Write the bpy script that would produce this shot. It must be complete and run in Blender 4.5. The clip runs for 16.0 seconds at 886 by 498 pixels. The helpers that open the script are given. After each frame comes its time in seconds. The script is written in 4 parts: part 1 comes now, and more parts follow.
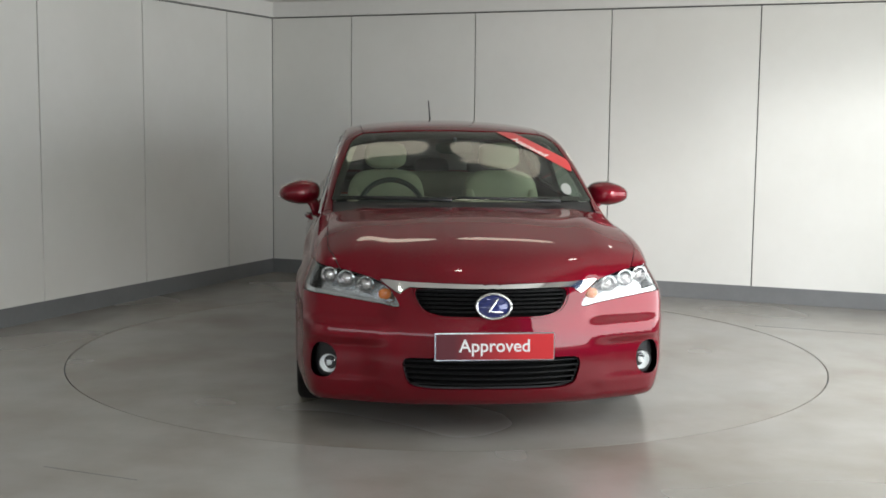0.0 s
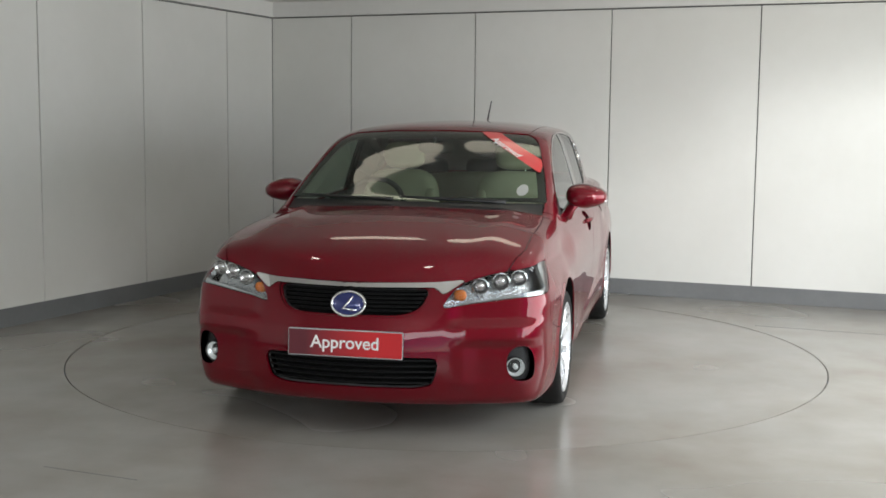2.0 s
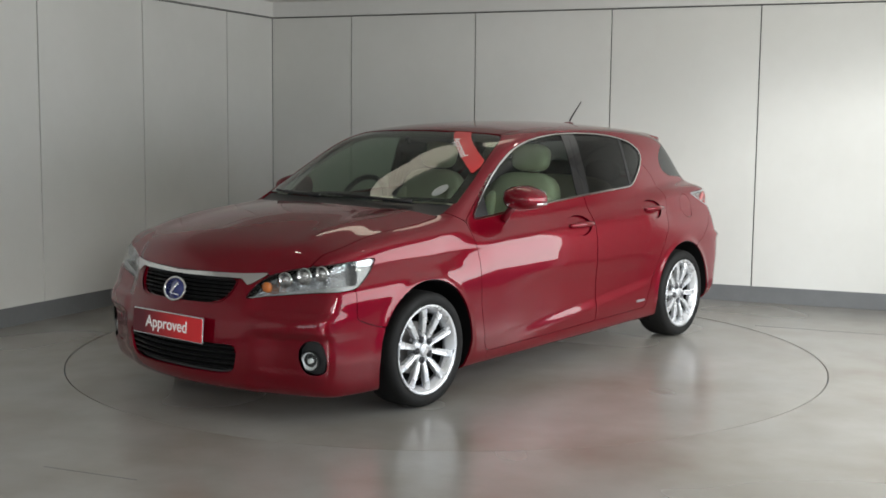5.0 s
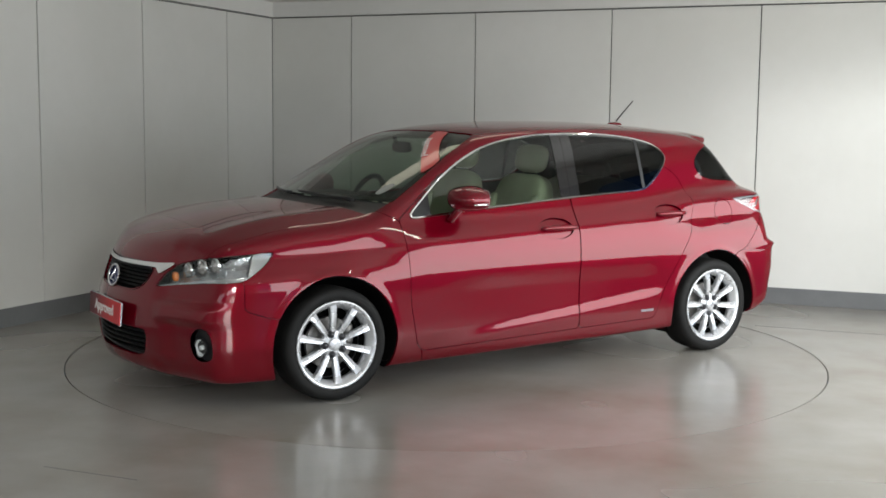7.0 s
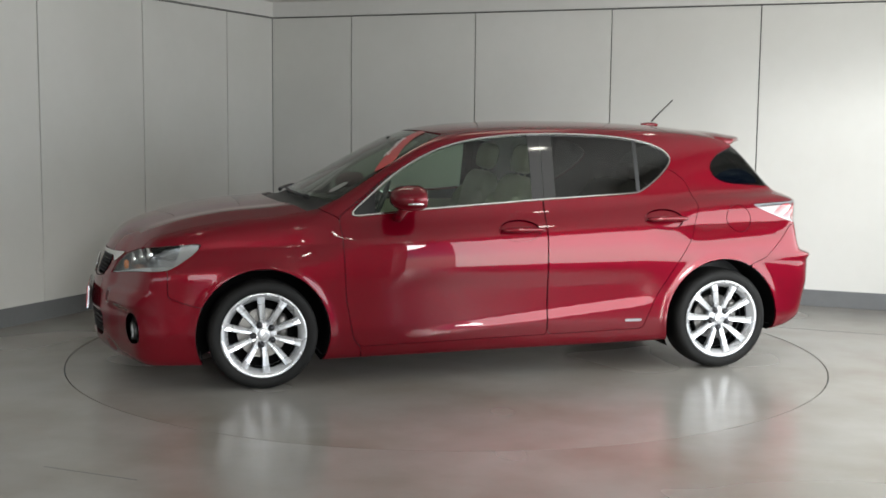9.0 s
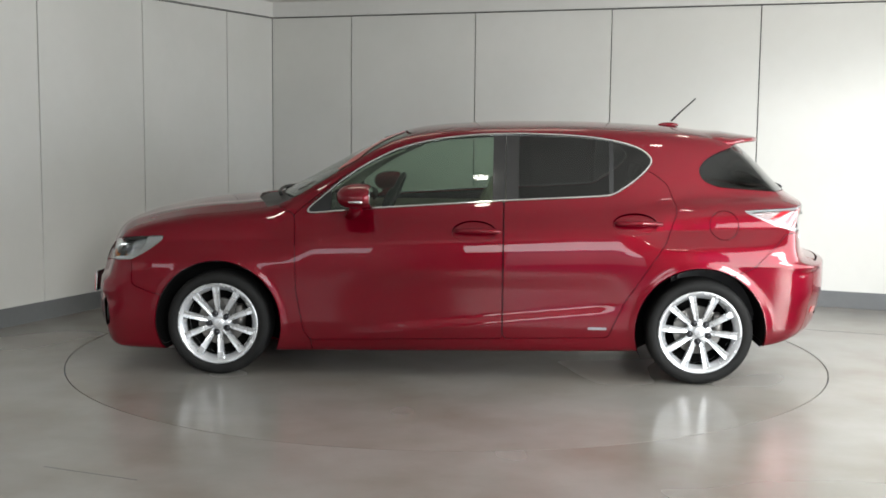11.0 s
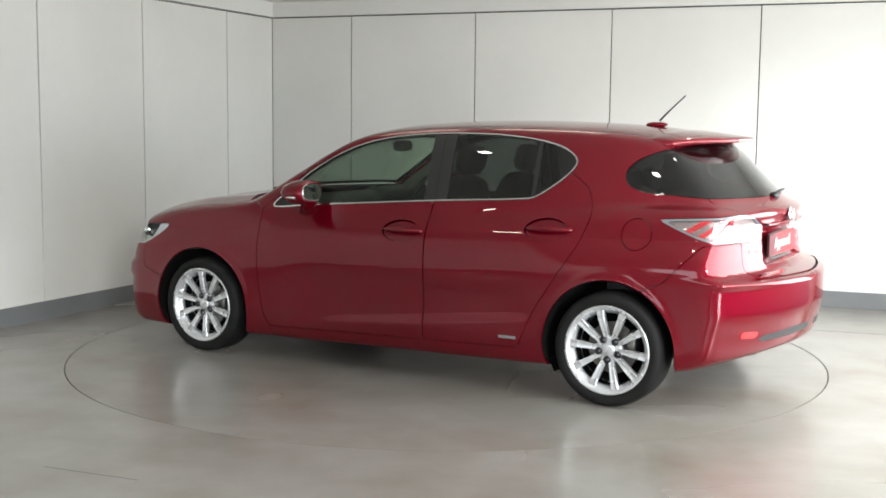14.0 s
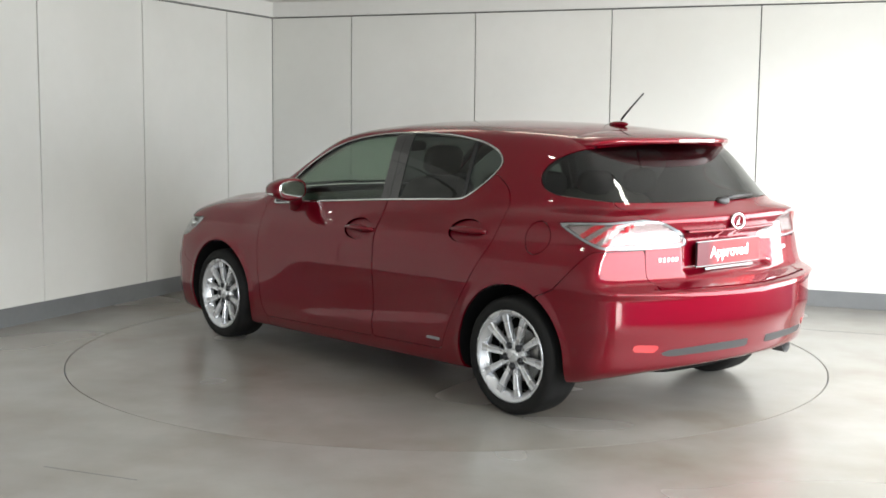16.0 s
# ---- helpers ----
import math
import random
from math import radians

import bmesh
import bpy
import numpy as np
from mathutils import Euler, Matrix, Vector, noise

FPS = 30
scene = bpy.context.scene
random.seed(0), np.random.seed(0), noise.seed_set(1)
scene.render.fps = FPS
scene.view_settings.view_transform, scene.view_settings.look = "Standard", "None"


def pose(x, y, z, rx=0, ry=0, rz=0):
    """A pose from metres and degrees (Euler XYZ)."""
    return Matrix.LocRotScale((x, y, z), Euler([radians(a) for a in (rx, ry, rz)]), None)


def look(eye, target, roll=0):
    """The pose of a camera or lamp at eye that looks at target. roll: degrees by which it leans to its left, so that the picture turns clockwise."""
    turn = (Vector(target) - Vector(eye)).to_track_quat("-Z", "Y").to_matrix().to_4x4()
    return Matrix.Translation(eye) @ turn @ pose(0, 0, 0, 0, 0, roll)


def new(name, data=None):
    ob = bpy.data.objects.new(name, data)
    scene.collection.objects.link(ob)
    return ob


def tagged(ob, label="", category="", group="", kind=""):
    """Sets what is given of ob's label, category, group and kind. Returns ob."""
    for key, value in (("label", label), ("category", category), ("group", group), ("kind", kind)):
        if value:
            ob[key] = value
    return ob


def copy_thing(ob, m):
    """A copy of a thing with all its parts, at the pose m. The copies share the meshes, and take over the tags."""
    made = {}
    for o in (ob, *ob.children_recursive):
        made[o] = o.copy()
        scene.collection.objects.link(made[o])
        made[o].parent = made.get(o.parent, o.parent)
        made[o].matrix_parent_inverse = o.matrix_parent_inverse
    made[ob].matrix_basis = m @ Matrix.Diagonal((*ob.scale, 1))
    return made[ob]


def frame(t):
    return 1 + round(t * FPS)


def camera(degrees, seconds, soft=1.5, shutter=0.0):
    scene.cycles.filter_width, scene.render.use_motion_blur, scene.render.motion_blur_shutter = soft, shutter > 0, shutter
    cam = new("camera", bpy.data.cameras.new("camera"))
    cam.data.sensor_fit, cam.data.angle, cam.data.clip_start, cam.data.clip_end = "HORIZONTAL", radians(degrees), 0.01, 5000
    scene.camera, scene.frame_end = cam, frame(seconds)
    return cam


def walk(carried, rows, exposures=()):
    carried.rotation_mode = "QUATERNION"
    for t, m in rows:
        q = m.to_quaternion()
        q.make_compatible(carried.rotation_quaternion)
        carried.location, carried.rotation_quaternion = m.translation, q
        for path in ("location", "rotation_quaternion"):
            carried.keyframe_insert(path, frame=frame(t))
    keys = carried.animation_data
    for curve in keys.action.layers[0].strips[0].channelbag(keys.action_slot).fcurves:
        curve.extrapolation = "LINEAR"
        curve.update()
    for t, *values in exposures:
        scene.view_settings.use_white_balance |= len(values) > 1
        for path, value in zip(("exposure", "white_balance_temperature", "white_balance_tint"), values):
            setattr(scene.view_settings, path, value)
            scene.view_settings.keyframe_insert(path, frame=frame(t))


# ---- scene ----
# ---- camera ----
cam = camera(42.0, 16.0, soft=1.7)
EYE = (0.0, -7.114, 1.4095)
AIM = (-0.005, -6.1198, 1.3018)
walk(cam, [(0, look(EYE, AIM, 0.564)), (16, look(EYE, AIM, 0.564))],
     exposures=[(0, -0.17), (3.5, -0.29), (7, -0.33), (9, -0.24), (11.5, 0.16), (12.5, 0.36), (16, 0.49)])

# ---- plan of the room: a corner, the two wall directions, heights ----
CORNER = Vector((-1.661, 3.743, 0))
ANG_L, ANG_R = radians(66.35), radians(-21.1)
EL = Vector((-math.cos(ANG_L), -math.sin(ANG_L), 0))    # from the corner along the left wall, towards the camera
ER = Vector((math.cos(ANG_R), math.sin(ANG_R), 0))      # from the corner along the back wall
LEN_L, LEN_R = 13.0, 6.6
CEIL = 2.375          # top of the cladding
TOP = 2.51            # underside of the ceiling
SKIRT = 0.13


def at(l, r, z=0.0):
    """A place by its distances along the left and the back wall from the corner."""
    return CORNER + EL * l + ER * r + Vector((0, 0, z))


# ---- light ----
world = bpy.data.worlds.new("sky")
scene.world = world
world.use_nodes = True
wn = world.node_tree.nodes
sky = wn.new("ShaderNodeTexSky")
sky.sky_type, sky.sun_disc, sky.sun_elevation, sky.sun_rotation = "NISHITA", False, radians(12), radians(157)
sky.air_density, sky.dust_density, sky.ozone_density = 0.35, 0.1, 3.0
wn["Background"].inputs["Strength"].default_value = 0.10
world.node_tree.links.new(sky.outputs[0], wn["Background"].inputs["Color"])


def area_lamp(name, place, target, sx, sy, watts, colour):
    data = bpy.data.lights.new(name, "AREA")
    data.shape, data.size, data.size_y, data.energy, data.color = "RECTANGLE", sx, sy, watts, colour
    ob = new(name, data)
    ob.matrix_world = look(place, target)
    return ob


# daylight in the east entrance, then two fill lamps added in unseen openings
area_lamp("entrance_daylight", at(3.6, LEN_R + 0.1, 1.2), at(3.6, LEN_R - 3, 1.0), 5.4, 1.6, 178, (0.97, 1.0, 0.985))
# fill added to lift the left wall; its opening is invented
area_lamp("side_fill", at(10.3, LEN_R + 0.1, 1.55), at(9.3, LEN_R - 3, 1.35), 3.8, 1.1, 74, (0.97, 1.0, 0.985))
# fill from behind the camera, added together with its window
area_lamp("rear_fill", at(LEN_L + 0.1, 2.9, 1.72), at(LEN_L - 3, 2.7, 1.1), 4.8, 0.84, 36, (0.97, 1.0, 0.985))
sun = new("sun", bpy.data.lights.new("sun", "SUN"))
sun.data.energy, sun.data.angle, sun.data.color = 1.55, radians(13), (0.975, 1.0, 0.965)
SUN_WAY = -(EL + ER).normalized() - Vector((0, 0, math.tan(radians(12))))
sun.matrix_world = look((0, 0, 8), Vector((0, 0, 8)) + SUN_WAY)


# ---- materials ----
def mat(name, colour, rough=0.5, metal=0.0, **more):
    m = bpy.data.materials.new(name)
    m.use_nodes = True
    b = m.node_tree.nodes["Principled BSDF"]
    b.inputs["Base Color"].default_value = (*colour, 1)
    b.inputs["Roughness"].default_value = rough
    b.inputs["Metallic"].default_value = metal
    for key, value in more.items():
        b.inputs[key.replace("_", " ")].default_value = value
    return m


def mottle(m, low, high, scale, detail=6, stretch=(1, 1, 1), rough=None, bump=0.0, fine=0.0, coords="Object"):
    """Two-scale colour variation, roughness variation and relief on a material."""
    t = m.node_tree
    n, l = t.nodes, t.links
    b = n["Principled BSDF"]
    tc, mp = n.new("ShaderNodeTexCoord"), n.new("ShaderNodeMapping")
    mp.inputs["Scale"].default_value = stretch
    l.new(tc.outputs[coords], mp.inputs["Vector"])
    big, small = n.new("ShaderNodeTexNoise"), n.new("ShaderNodeTexNoise")
    big.inputs["Scale"].default_value, big.inputs["Detail"].default_value = scale, detail
    small.inputs["Scale"].default_value, small.inputs["Detail"].default_value = scale * 14, 3
    for x in (big, small):
        l.new(mp.outputs[0], x.inputs["Vector"])
    mix = n.new("ShaderNodeMath")
    mix.operation = "MULTIPLY_ADD"
    mix.inputs[1].default_value = fine
    l.new(small.outputs["Fac"], mix.inputs[0])
    l.new(big.outputs["Fac"], mix.inputs[2])
    ramp = n.new("ShaderNodeValToRGB")
    ramp.color_ramp.elements[0].position, ramp.color_ramp.elements[1].position = 0.34 + fine * 0.5, 0.66 + fine * 0.5
    ramp.color_ramp.elements[0].color, ramp.color_ramp.elements[1].color = (*low, 1), (*high, 1)
    l.new(mix.outputs[0], ramp.inputs["Fac"])
    l.new(ramp.outputs["Color"], b.inputs["Base Color"])
    if rough:
        mr = n.new("ShaderNodeMapRange")
        mr.inputs["From Min"].default_value, mr.inputs["From Max"].default_value = 0.3, 0.7
        mr.inputs["To Min"].default_value, mr.inputs["To Max"].default_value = rough
        l.new(mix.outputs[0], mr.inputs["Value"])
        l.new(mr.outputs[0], b.inputs["Roughness"])
    if bump:
        bp = n.new("ShaderNodeBump")
        bp.inputs["Strength"].default_value, bp.inputs["Distance"].default_value = bump, 0.002
        l.new(small.outputs["Fac"], bp.inputs["Height"])
        l.new(bp.outputs[0], b.inputs["Normal"])
    return m


WALL = mottle(mat("cladding", (0.7, 0.69, 0.66), 0.42), (0.66, 0.655, 0.625), (0.72, 0.715, 0.69), 0.8, rough=(0.36, 0.5), bump=0.03, fine=0.15)
CEILING = mottle(mat("ceiling_paint", (0.7, 0.69, 0.67), 0.7), (0.66, 0.65, 0.63), (0.72, 0.71, 0.69), 1.1, fine=0.2)
JOINT = mat("joint", (0.12, 0.12, 0.12), 0.6)
SKIRTING = mottle(mat("skirting", (0.16, 0.165, 0.17), 0.4), (0.15, 0.155, 0.16), (0.19, 0.195, 0.2), 2.0, rough=(0.3, 0.5), fine=0.2)


def floor_material():
    """Worn grey floor paint: soft cloudy tone, brownish dried stains, fine dust, uneven gloss."""
    m = mat("floor_paint", (0.3, 0.29, 0.27), 0.32, Specular_IOR_Level=0.95)
    n, l = m.node_tree.nodes, m.node_tree.links
    b = n["Principled BSDF"]
    tc = n.new("ShaderNodeTexCoord")

    def cloud(scale, detail, lo, hi, twist=0.0):
        x, r = n.new("ShaderNodeTexNoise"), n.new("ShaderNodeMapRange")
        x.inputs["Scale"].default_value, x.inputs["Detail"].default_value, x.inputs["Distortion"].default_value = scale, detail, twist
        r.interpolation_type = "LINEAR"
        r.inputs["From Min"].default_value, r.inputs["From Max"].default_value = lo, hi
        l.new(tc.outputs["Object"], x.inputs["Vector"])
        l.new(x.outputs["Fac"], r.inputs["Value"])
        return r.outputs[0]

    def blend(a, c, fac, strength):
        x, k = n.new("ShaderNodeMixRGB"), n.new("ShaderNodeMath")
        k.operation, k.inputs[1].default_value = "MULTIPLY", strength
        l.new(fac, k.inputs[0])
        l.new(k.outputs[0], x.inputs["Fac"])
        l.new(a, x.inputs[1])
        x.inputs[2].default_value = (*c, 1)
        return x.outputs[0]
    base = n.new("ShaderNodeRGB")
    base.outputs[0].default_value = (0.315, 0.308, 0.29, 1)
    tone = blend(base.outputs[0], (0.25, 0.236, 0.21), cloud(0.45, 3, 0.3, 0.7), 1.0)
    tone = blend(tone, (0.20, 0.17, 0.13), cloud(1.1, 5, 0.38, 0.72), 0.8)
    tone = blend(tone, (0.40, 0.395, 0.375), cloud(1.7, 6, 0.42, 0.75), 0.5)
    tone = blend(tone, (0.23, 0.22, 0.20), cloud(60, 1, 0.45, 0.9), 0.12)
    l.new(tone, b.inputs["Base Color"])
    gloss = n.new("ShaderNodeMapRange")
    gloss.inputs["To Min"].default_value, gloss.inputs["To Max"].default_value = 0.19, 0.31
    l.new(cloud(0.9, 1, 0.2, 0.8), gloss.inputs["Value"])
    l.new(gloss.outputs[0], b.inputs["Roughness"])
    return m


FLOOR = floor_material()
PAINT = mat("red_paint", (0.156, 0.0013, 0.0092), 0.38, 0.45, Coat_Weight=1.0, Coat_IOR=1.47, Coat_Roughness=0.012, Specular_IOR_Level=0.0)
LIGHT_PANEL = mat("light_panel", (0.8, 0.78, 0.7), 0.5, Emission_Color=(1.0, 0.92, 0.74, 1.0), Emission_Strength=2.5)
DOWNLIGHT = mat("downlight_glow", (0.8, 0.8, 0.75), 0.5, Emission_Color=(0.98, 0.97, 0.86, 1.0), Emission_Strength=35.0)
BLACK = mat("black_plastic", (0.012, 0.012, 0.013), 0.45)
# near-black for cavities; inside the wheels it stands in for shade
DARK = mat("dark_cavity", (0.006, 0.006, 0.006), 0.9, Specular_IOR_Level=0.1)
CHROME = mat("chrome", (0.8, 0.8, 0.8), 0.08, 1.0)
ALLOY = mottle(mat("alloy", (0.75, 0.76, 0.78), 0.28, 0.65), (0.62, 0.63, 0.65), (0.72, 0.73, 0.75), 8, rough=(0.22, 0.34))
RUBBER = mottle(mat("tyre_rubber", (0.02, 0.02, 0.02), 0.7, Specular_IOR_Level=0.25), (0.005, 0.005, 0.005), (0.011, 0.0107, 0.0104), 12, rough=(0.55, 0.8), bump=0.05)


# ---- mesh helpers ----
def part(name, bm, material, parent=None, label="", smooth=False):
    me = bpy.data.meshes.new(name)
    bm.to_mesh(me)
    bm.free()
    if smooth:
        me.polygons.foreach_set("use_smooth", [True] * len(me.polygons))
    me.materials.append(material)
    ob = new(name, me)
    ob.parent = parent
    return tagged(ob, label)


def box(bm, a, b, m=None, bevel=0.0):
    r = bmesh.ops.create_cube(bm, size=1.0)
    vs = r["verts"]
    for v in vs:
        v.co = Vector([(a[i] + b[i]) / 2 + v.co[i] * (b[i] - a[i]) for i in range(3)])
    if bevel:
        es = list({e for v in vs for e in v.link_edges})
        vs = list({v for f in bmesh.ops.bevel(bm, geom=es, offset=bevel, segments=2, affect="EDGES")["faces"] for v in f.verts} | {v for v in vs if v.is_valid})
    if m:
        for v in vs:
            v.co = m @ v.co
    return vs


def wall_matrix(origin, along):
    """x along the wall, y into the room's outside, z up."""
    x = along.normalized()
    z = Vector((0, 0, 1))
    y = z.cross(x)
    m = Matrix((x, y, z)).transposed().to_4x4()
    return Matrix.Translation(origin) @ m


def structure(name, bm, material, label="", category="", smooth=False):
    return tagged(part(name, bm, material, None, "", smooth), label, category, "", "structure")


def lathe(profile, n=48, axis="y"):
    """A ring of the profile (radius, place along the axis) round the axis."""
    bm = bmesh.new()
    rows = []
    for i in range(n):
        a = 2 * math.pi * i / n
        row = []
        for r, h in profile:
            c, s = r * math.cos(a), r * math.sin(a)
            row.append(bm.verts.new((c, h, s) if axis == "y" else (h, c, s) if axis == "x" else (c, s, h)))
        rows.append(row)
    for i in range(n):
        a, b = rows[i], rows[(i + 1) % n]
        for k in range(len(profile) - 1):
            bm.faces.new((a[k], a[k + 1], b[k + 1], b[k]))
    bmesh.ops.remove_doubles(bm, verts=bm.verts, dist=1e-6)
    bmesh.ops.recalc_face_normals(bm, faces=bm.faces)
    return bm


# ---- the room ----
def slab(name, l0, l1, r0, r1, z0, z1, material, label, category):
    bm = bmesh.new()
    box(bm, (0, 0, z0), (1, 1, z1))
    for v in bm.verts:
        p = at(l0 + (l1 - l0) * v.co.x, r0 + (r1 - r0) * v.co.y)
        v.co = Vector((p.x, p.y, v.co.z))
    bmesh.ops.recalc_face_normals(bm, faces=bm.faces)
    return structure(name, bm, material, label, category)


TURN_R = 2.291
PIVOT = Vector((-0.01, 0.055, 0.0))
# floor with the round pit of the turntable left out
bm = bmesh.new()
ring, N = [], 160
outer = []
corners = [at(-0.3, -0.3), at(LEN_L + 0.3, -0.3), at(LEN_L + 0.3, LEN_R + 6), at(-0.3, LEN_R + 6)]


def to_edge(dx, dy):
    """Where the way (dx, dy) from the turntable's centre meets the floor's outline."""
    best = 1e9
    for a, b in zip(corners, corners[1:] + corners[:1]):
        ex, ey = b.x - a.x, b.y - a.y
        d = dx * ey - dy * ex
        if abs(d) > 1e-9:
            k = ((a.x - PIVOT.x) * ey - (a.y - PIVOT.y) * ex) / d
            if k > 0:
                best = min(best, k)
    return best


rows = [[], [], [], []]
for i in range(N):
    a = 2 * math.pi * i / N
    c, s = math.cos(a), math.sin(a)
    e = to_edge(c, s)
    for row, rad, z in zip(rows, (TURN_R, TURN_R, TURN_R + 0.003, e), (-0.05, -0.002, 0.0, 0.0)):
        row.append(bm.verts.new((PIVOT.x + c * rad, PIVOT.y + s * rad, z)))
for ra, rb in zip(rows, rows[1:]):
    for i in range(N):
        j = (i + 1) % N
        bm.faces.new((ra[i], rb[i], rb[j], ra[j]))
bmesh.ops.recalc_face_normals(bm, faces=bm.faces)
structure("floor", bm, FLOOR, "glossy grey painted concrete floor with faint stains", "floor")

PANEL_L = (0.73, 1.875, 3.01, 4.15, 5.29, 6.43, 7.57, 8.71, 9.85, 10.99, 12.13)
PANEL_R = (0.815, 2.005, 3.205, 4.405, 5.605)


def clad_wall(name, origin, along, length, joints, flip):
    """A wall of tall flat panels with dark joints, on a backing, above a skirting."""
    m = wall_matrix(origin, along)
    side = -1 if flip else 1
    bm = bmesh.new()
    box(bm, (-0.2, 0.024 * side, -0.05), (length, 0.2 * side, CEIL + 0.3), m)
    bmesh.ops.recalc_face_normals(bm, faces=bm.faces)
    wall = structure(name, bm, JOINT, "wall of tall off-white cladding panels above a grey skirting", "wall")
    edges = [0.0, *joints, length]
    for a, b in zip(edges, edges[1:]):
        bm = bmesh.new()
        box(bm, (a + 0.0045, 0, SKIRT - 0.01), (b - 0.0045, 0.02 * side, CEIL - 0.012), m, bevel=0.002)
        bmesh.ops.recalc_face_normals(bm, faces=bm.faces)
        part("panel", bm, WALL, wall)
    bm = bmesh.new()
    box(bm, (0, -0.005 * side, 0), (length, 0.022 * side, SKIRT), m, bevel=0.003)
    bmesh.ops.recalc_face_normals(bm, faces=bm.faces)
    part("skirting_board", bm, SKIRTING, wall, "dark grey skirting")
    return wall


clad_wall("wall_west", at(0, 0), EL, LEN_L, PANEL_L, True)
clad_wall("wall_north", at(0, 0), ER, LEN_R, PANEL_R, False)
# cornice between the cladding and the ceiling
for name, along, length, side in (("cornice_west", EL, LEN_L, -1), ("cornice_north", ER, LEN_R, 1)):
    bm = bmesh.new()
    box(bm, (0, -0.03 * side, CEIL), (length, 0.022 * side, TOP), wall_matrix(at(0, 0), along), bevel=0.006)
    bmesh.ops.recalc_face_normals(bm, faces=bm.faces)
    structure(name, bm, CEILING, "plain pale cornice above the wall cladding", "cornice")
# unseen wall and added window behind the camera; east entrance, added second opening, lintels
for r0, r1, z0, z1 in ((0, 0.5, 0, TOP), (5.3, LEN_R, 0, TOP), (0.5, 5.3, 0, 1.3), (0.5, 5.3, 2.15, TOP)):
    slab("wall_south", LEN_L, LEN_L + 0.2, r0, r1, z0, z1, WALL, "plain off-white wall out of view, around an opening added for fill light", "wall")
for l0, l1 in ((0, 0.8), (6.8, 8.3), (12.3, LEN_L)):
    slab("wall_east", l0, l1, LEN_R, LEN_R + 0.2, 0, TOP, WALL, "plain off-white painted wall out of view, beside the east openings", "wall")
# the second opening is added, to let the side fill in
for l0, l1 in ((0.8, 6.8), (8.3, 12.3)):
    slab("lintel", l0, l1, LEN_R, LEN_R + 0.2, 2.25, TOP, WALL, "off-white lintel out of view, over a wide east opening", "lintel")
slab("ceiling", -0.2, LEN_L + 0.2, -0.2, LEN_R + 0.2, TOP, TOP + 0.15, CEILING, "off-white painted ceiling", "ceiling")
# saw-cut joints in the floor paint
for l0, l1, r0, r1 in ((1.14, 1.146, 4.62, LEN_R), (5.847, 5.850, 2.53, 2.99)):
    slab("floor_joint", l0, l1, r0, r1, 0.0, 0.0012, JOINT, "thin dark joint in the floor", "floor joint")

def ceiling_light(x, y, length, width, turn):
    """A long round-ended glowing panel in a thin rim under the ceiling."""
    light = tagged(new("ceiling_light"), "long round-ended warm white ceiling light panel", "ceiling light", "ceiling lights")
    for name, grow, z0, z1, material in (("rim", 0.02, -0.035, -0.001, CEILING), ("diffuser", 0.0, -0.042, -0.036, LIGHT_PANEL)):
        bm = bmesh.new()
        loop = []
        for i in range(40):
            a = 2 * math.pi * i / 40
            r = width / 2 + grow
            loop.append((math.copysign(length / 2 - width / 2, math.cos(a)) + r * math.cos(a), r * math.sin(a)))
        lo = [bm.verts.new((p, q, z0)) for p, q in loop]
        hi = [bm.verts.new((p, q, z1)) for p, q in loop]
        bm.faces.new(lo[::-1])
        bm.faces.new(hi)
        for i in range(40):
            j = (i + 1) % 40
            bm.faces.new((lo[i], lo[j], hi[j], hi[i]))
        part(name, bm, material, light)
    light.matrix_basis = pose(x, y, TOP, 0, 0, turn)
    return light


for cx, cy in ((-0.6, 0.42), (0.5, 0.42)):
    ceiling_light(cx, cy, 0.9, 0.32, 0)


def downlight():
    light = tagged(new("downlight"), "small round warm white ceiling downlight", "downlight", "ceiling downlights")
    part("bezel", lathe([(0.062, -0.004), (0.066, -0.012), (0.078, -0.010), (0.084, -0.0005)], 32, "z"), CHROME, light, "", True)
    part("lens", lathe([(0.0, -0.006), (0.062, -0.005)], 32, "z"), DOWNLIGHT, light)
    return light


first = downlight()
spots = ((-1.5, -1.7), (1.5, -1.7), (0.0, -2.9), (-1.6, -4.4), (1.7, -4.4), (1.7, 0.2))
for n_spot, (cx, cy) in enumerate(spots):
    if n_spot == 0:
        first.matrix_basis = pose(cx, cy, TOP)
    else:
        copy_thing(first, pose(cx, cy, TOP))

# ---- turntable ----
bm = bmesh.new()
top, low = [], []
for i in range(N):
    a = 2 * math.pi * i / N
    for row, rad, z in ((top, TURN_R - 0.006, -0.002), (low, TURN_R - 0.006, -0.04)):
        row.append(bm.verts.new((math.cos(a) * rad, math.sin(a) * rad, z)))
bm.faces.new(top)
for i in range(N):
    j = (i + 1) % N
    bm.faces.new((low[i], low[j], top[j], top[i]))
turntable = tagged(part("turntable", bm, FLOOR), "large round turntable flush with the grey floor", "turntable")
part("edge_ring", lathe([(TURN_R - 0.014, -0.0015), (TURN_R - 0.0062, -0.0015), (TURN_R - 0.006, -0.006)], N, "z"), FLOOR, turntable, "thin painted edge")
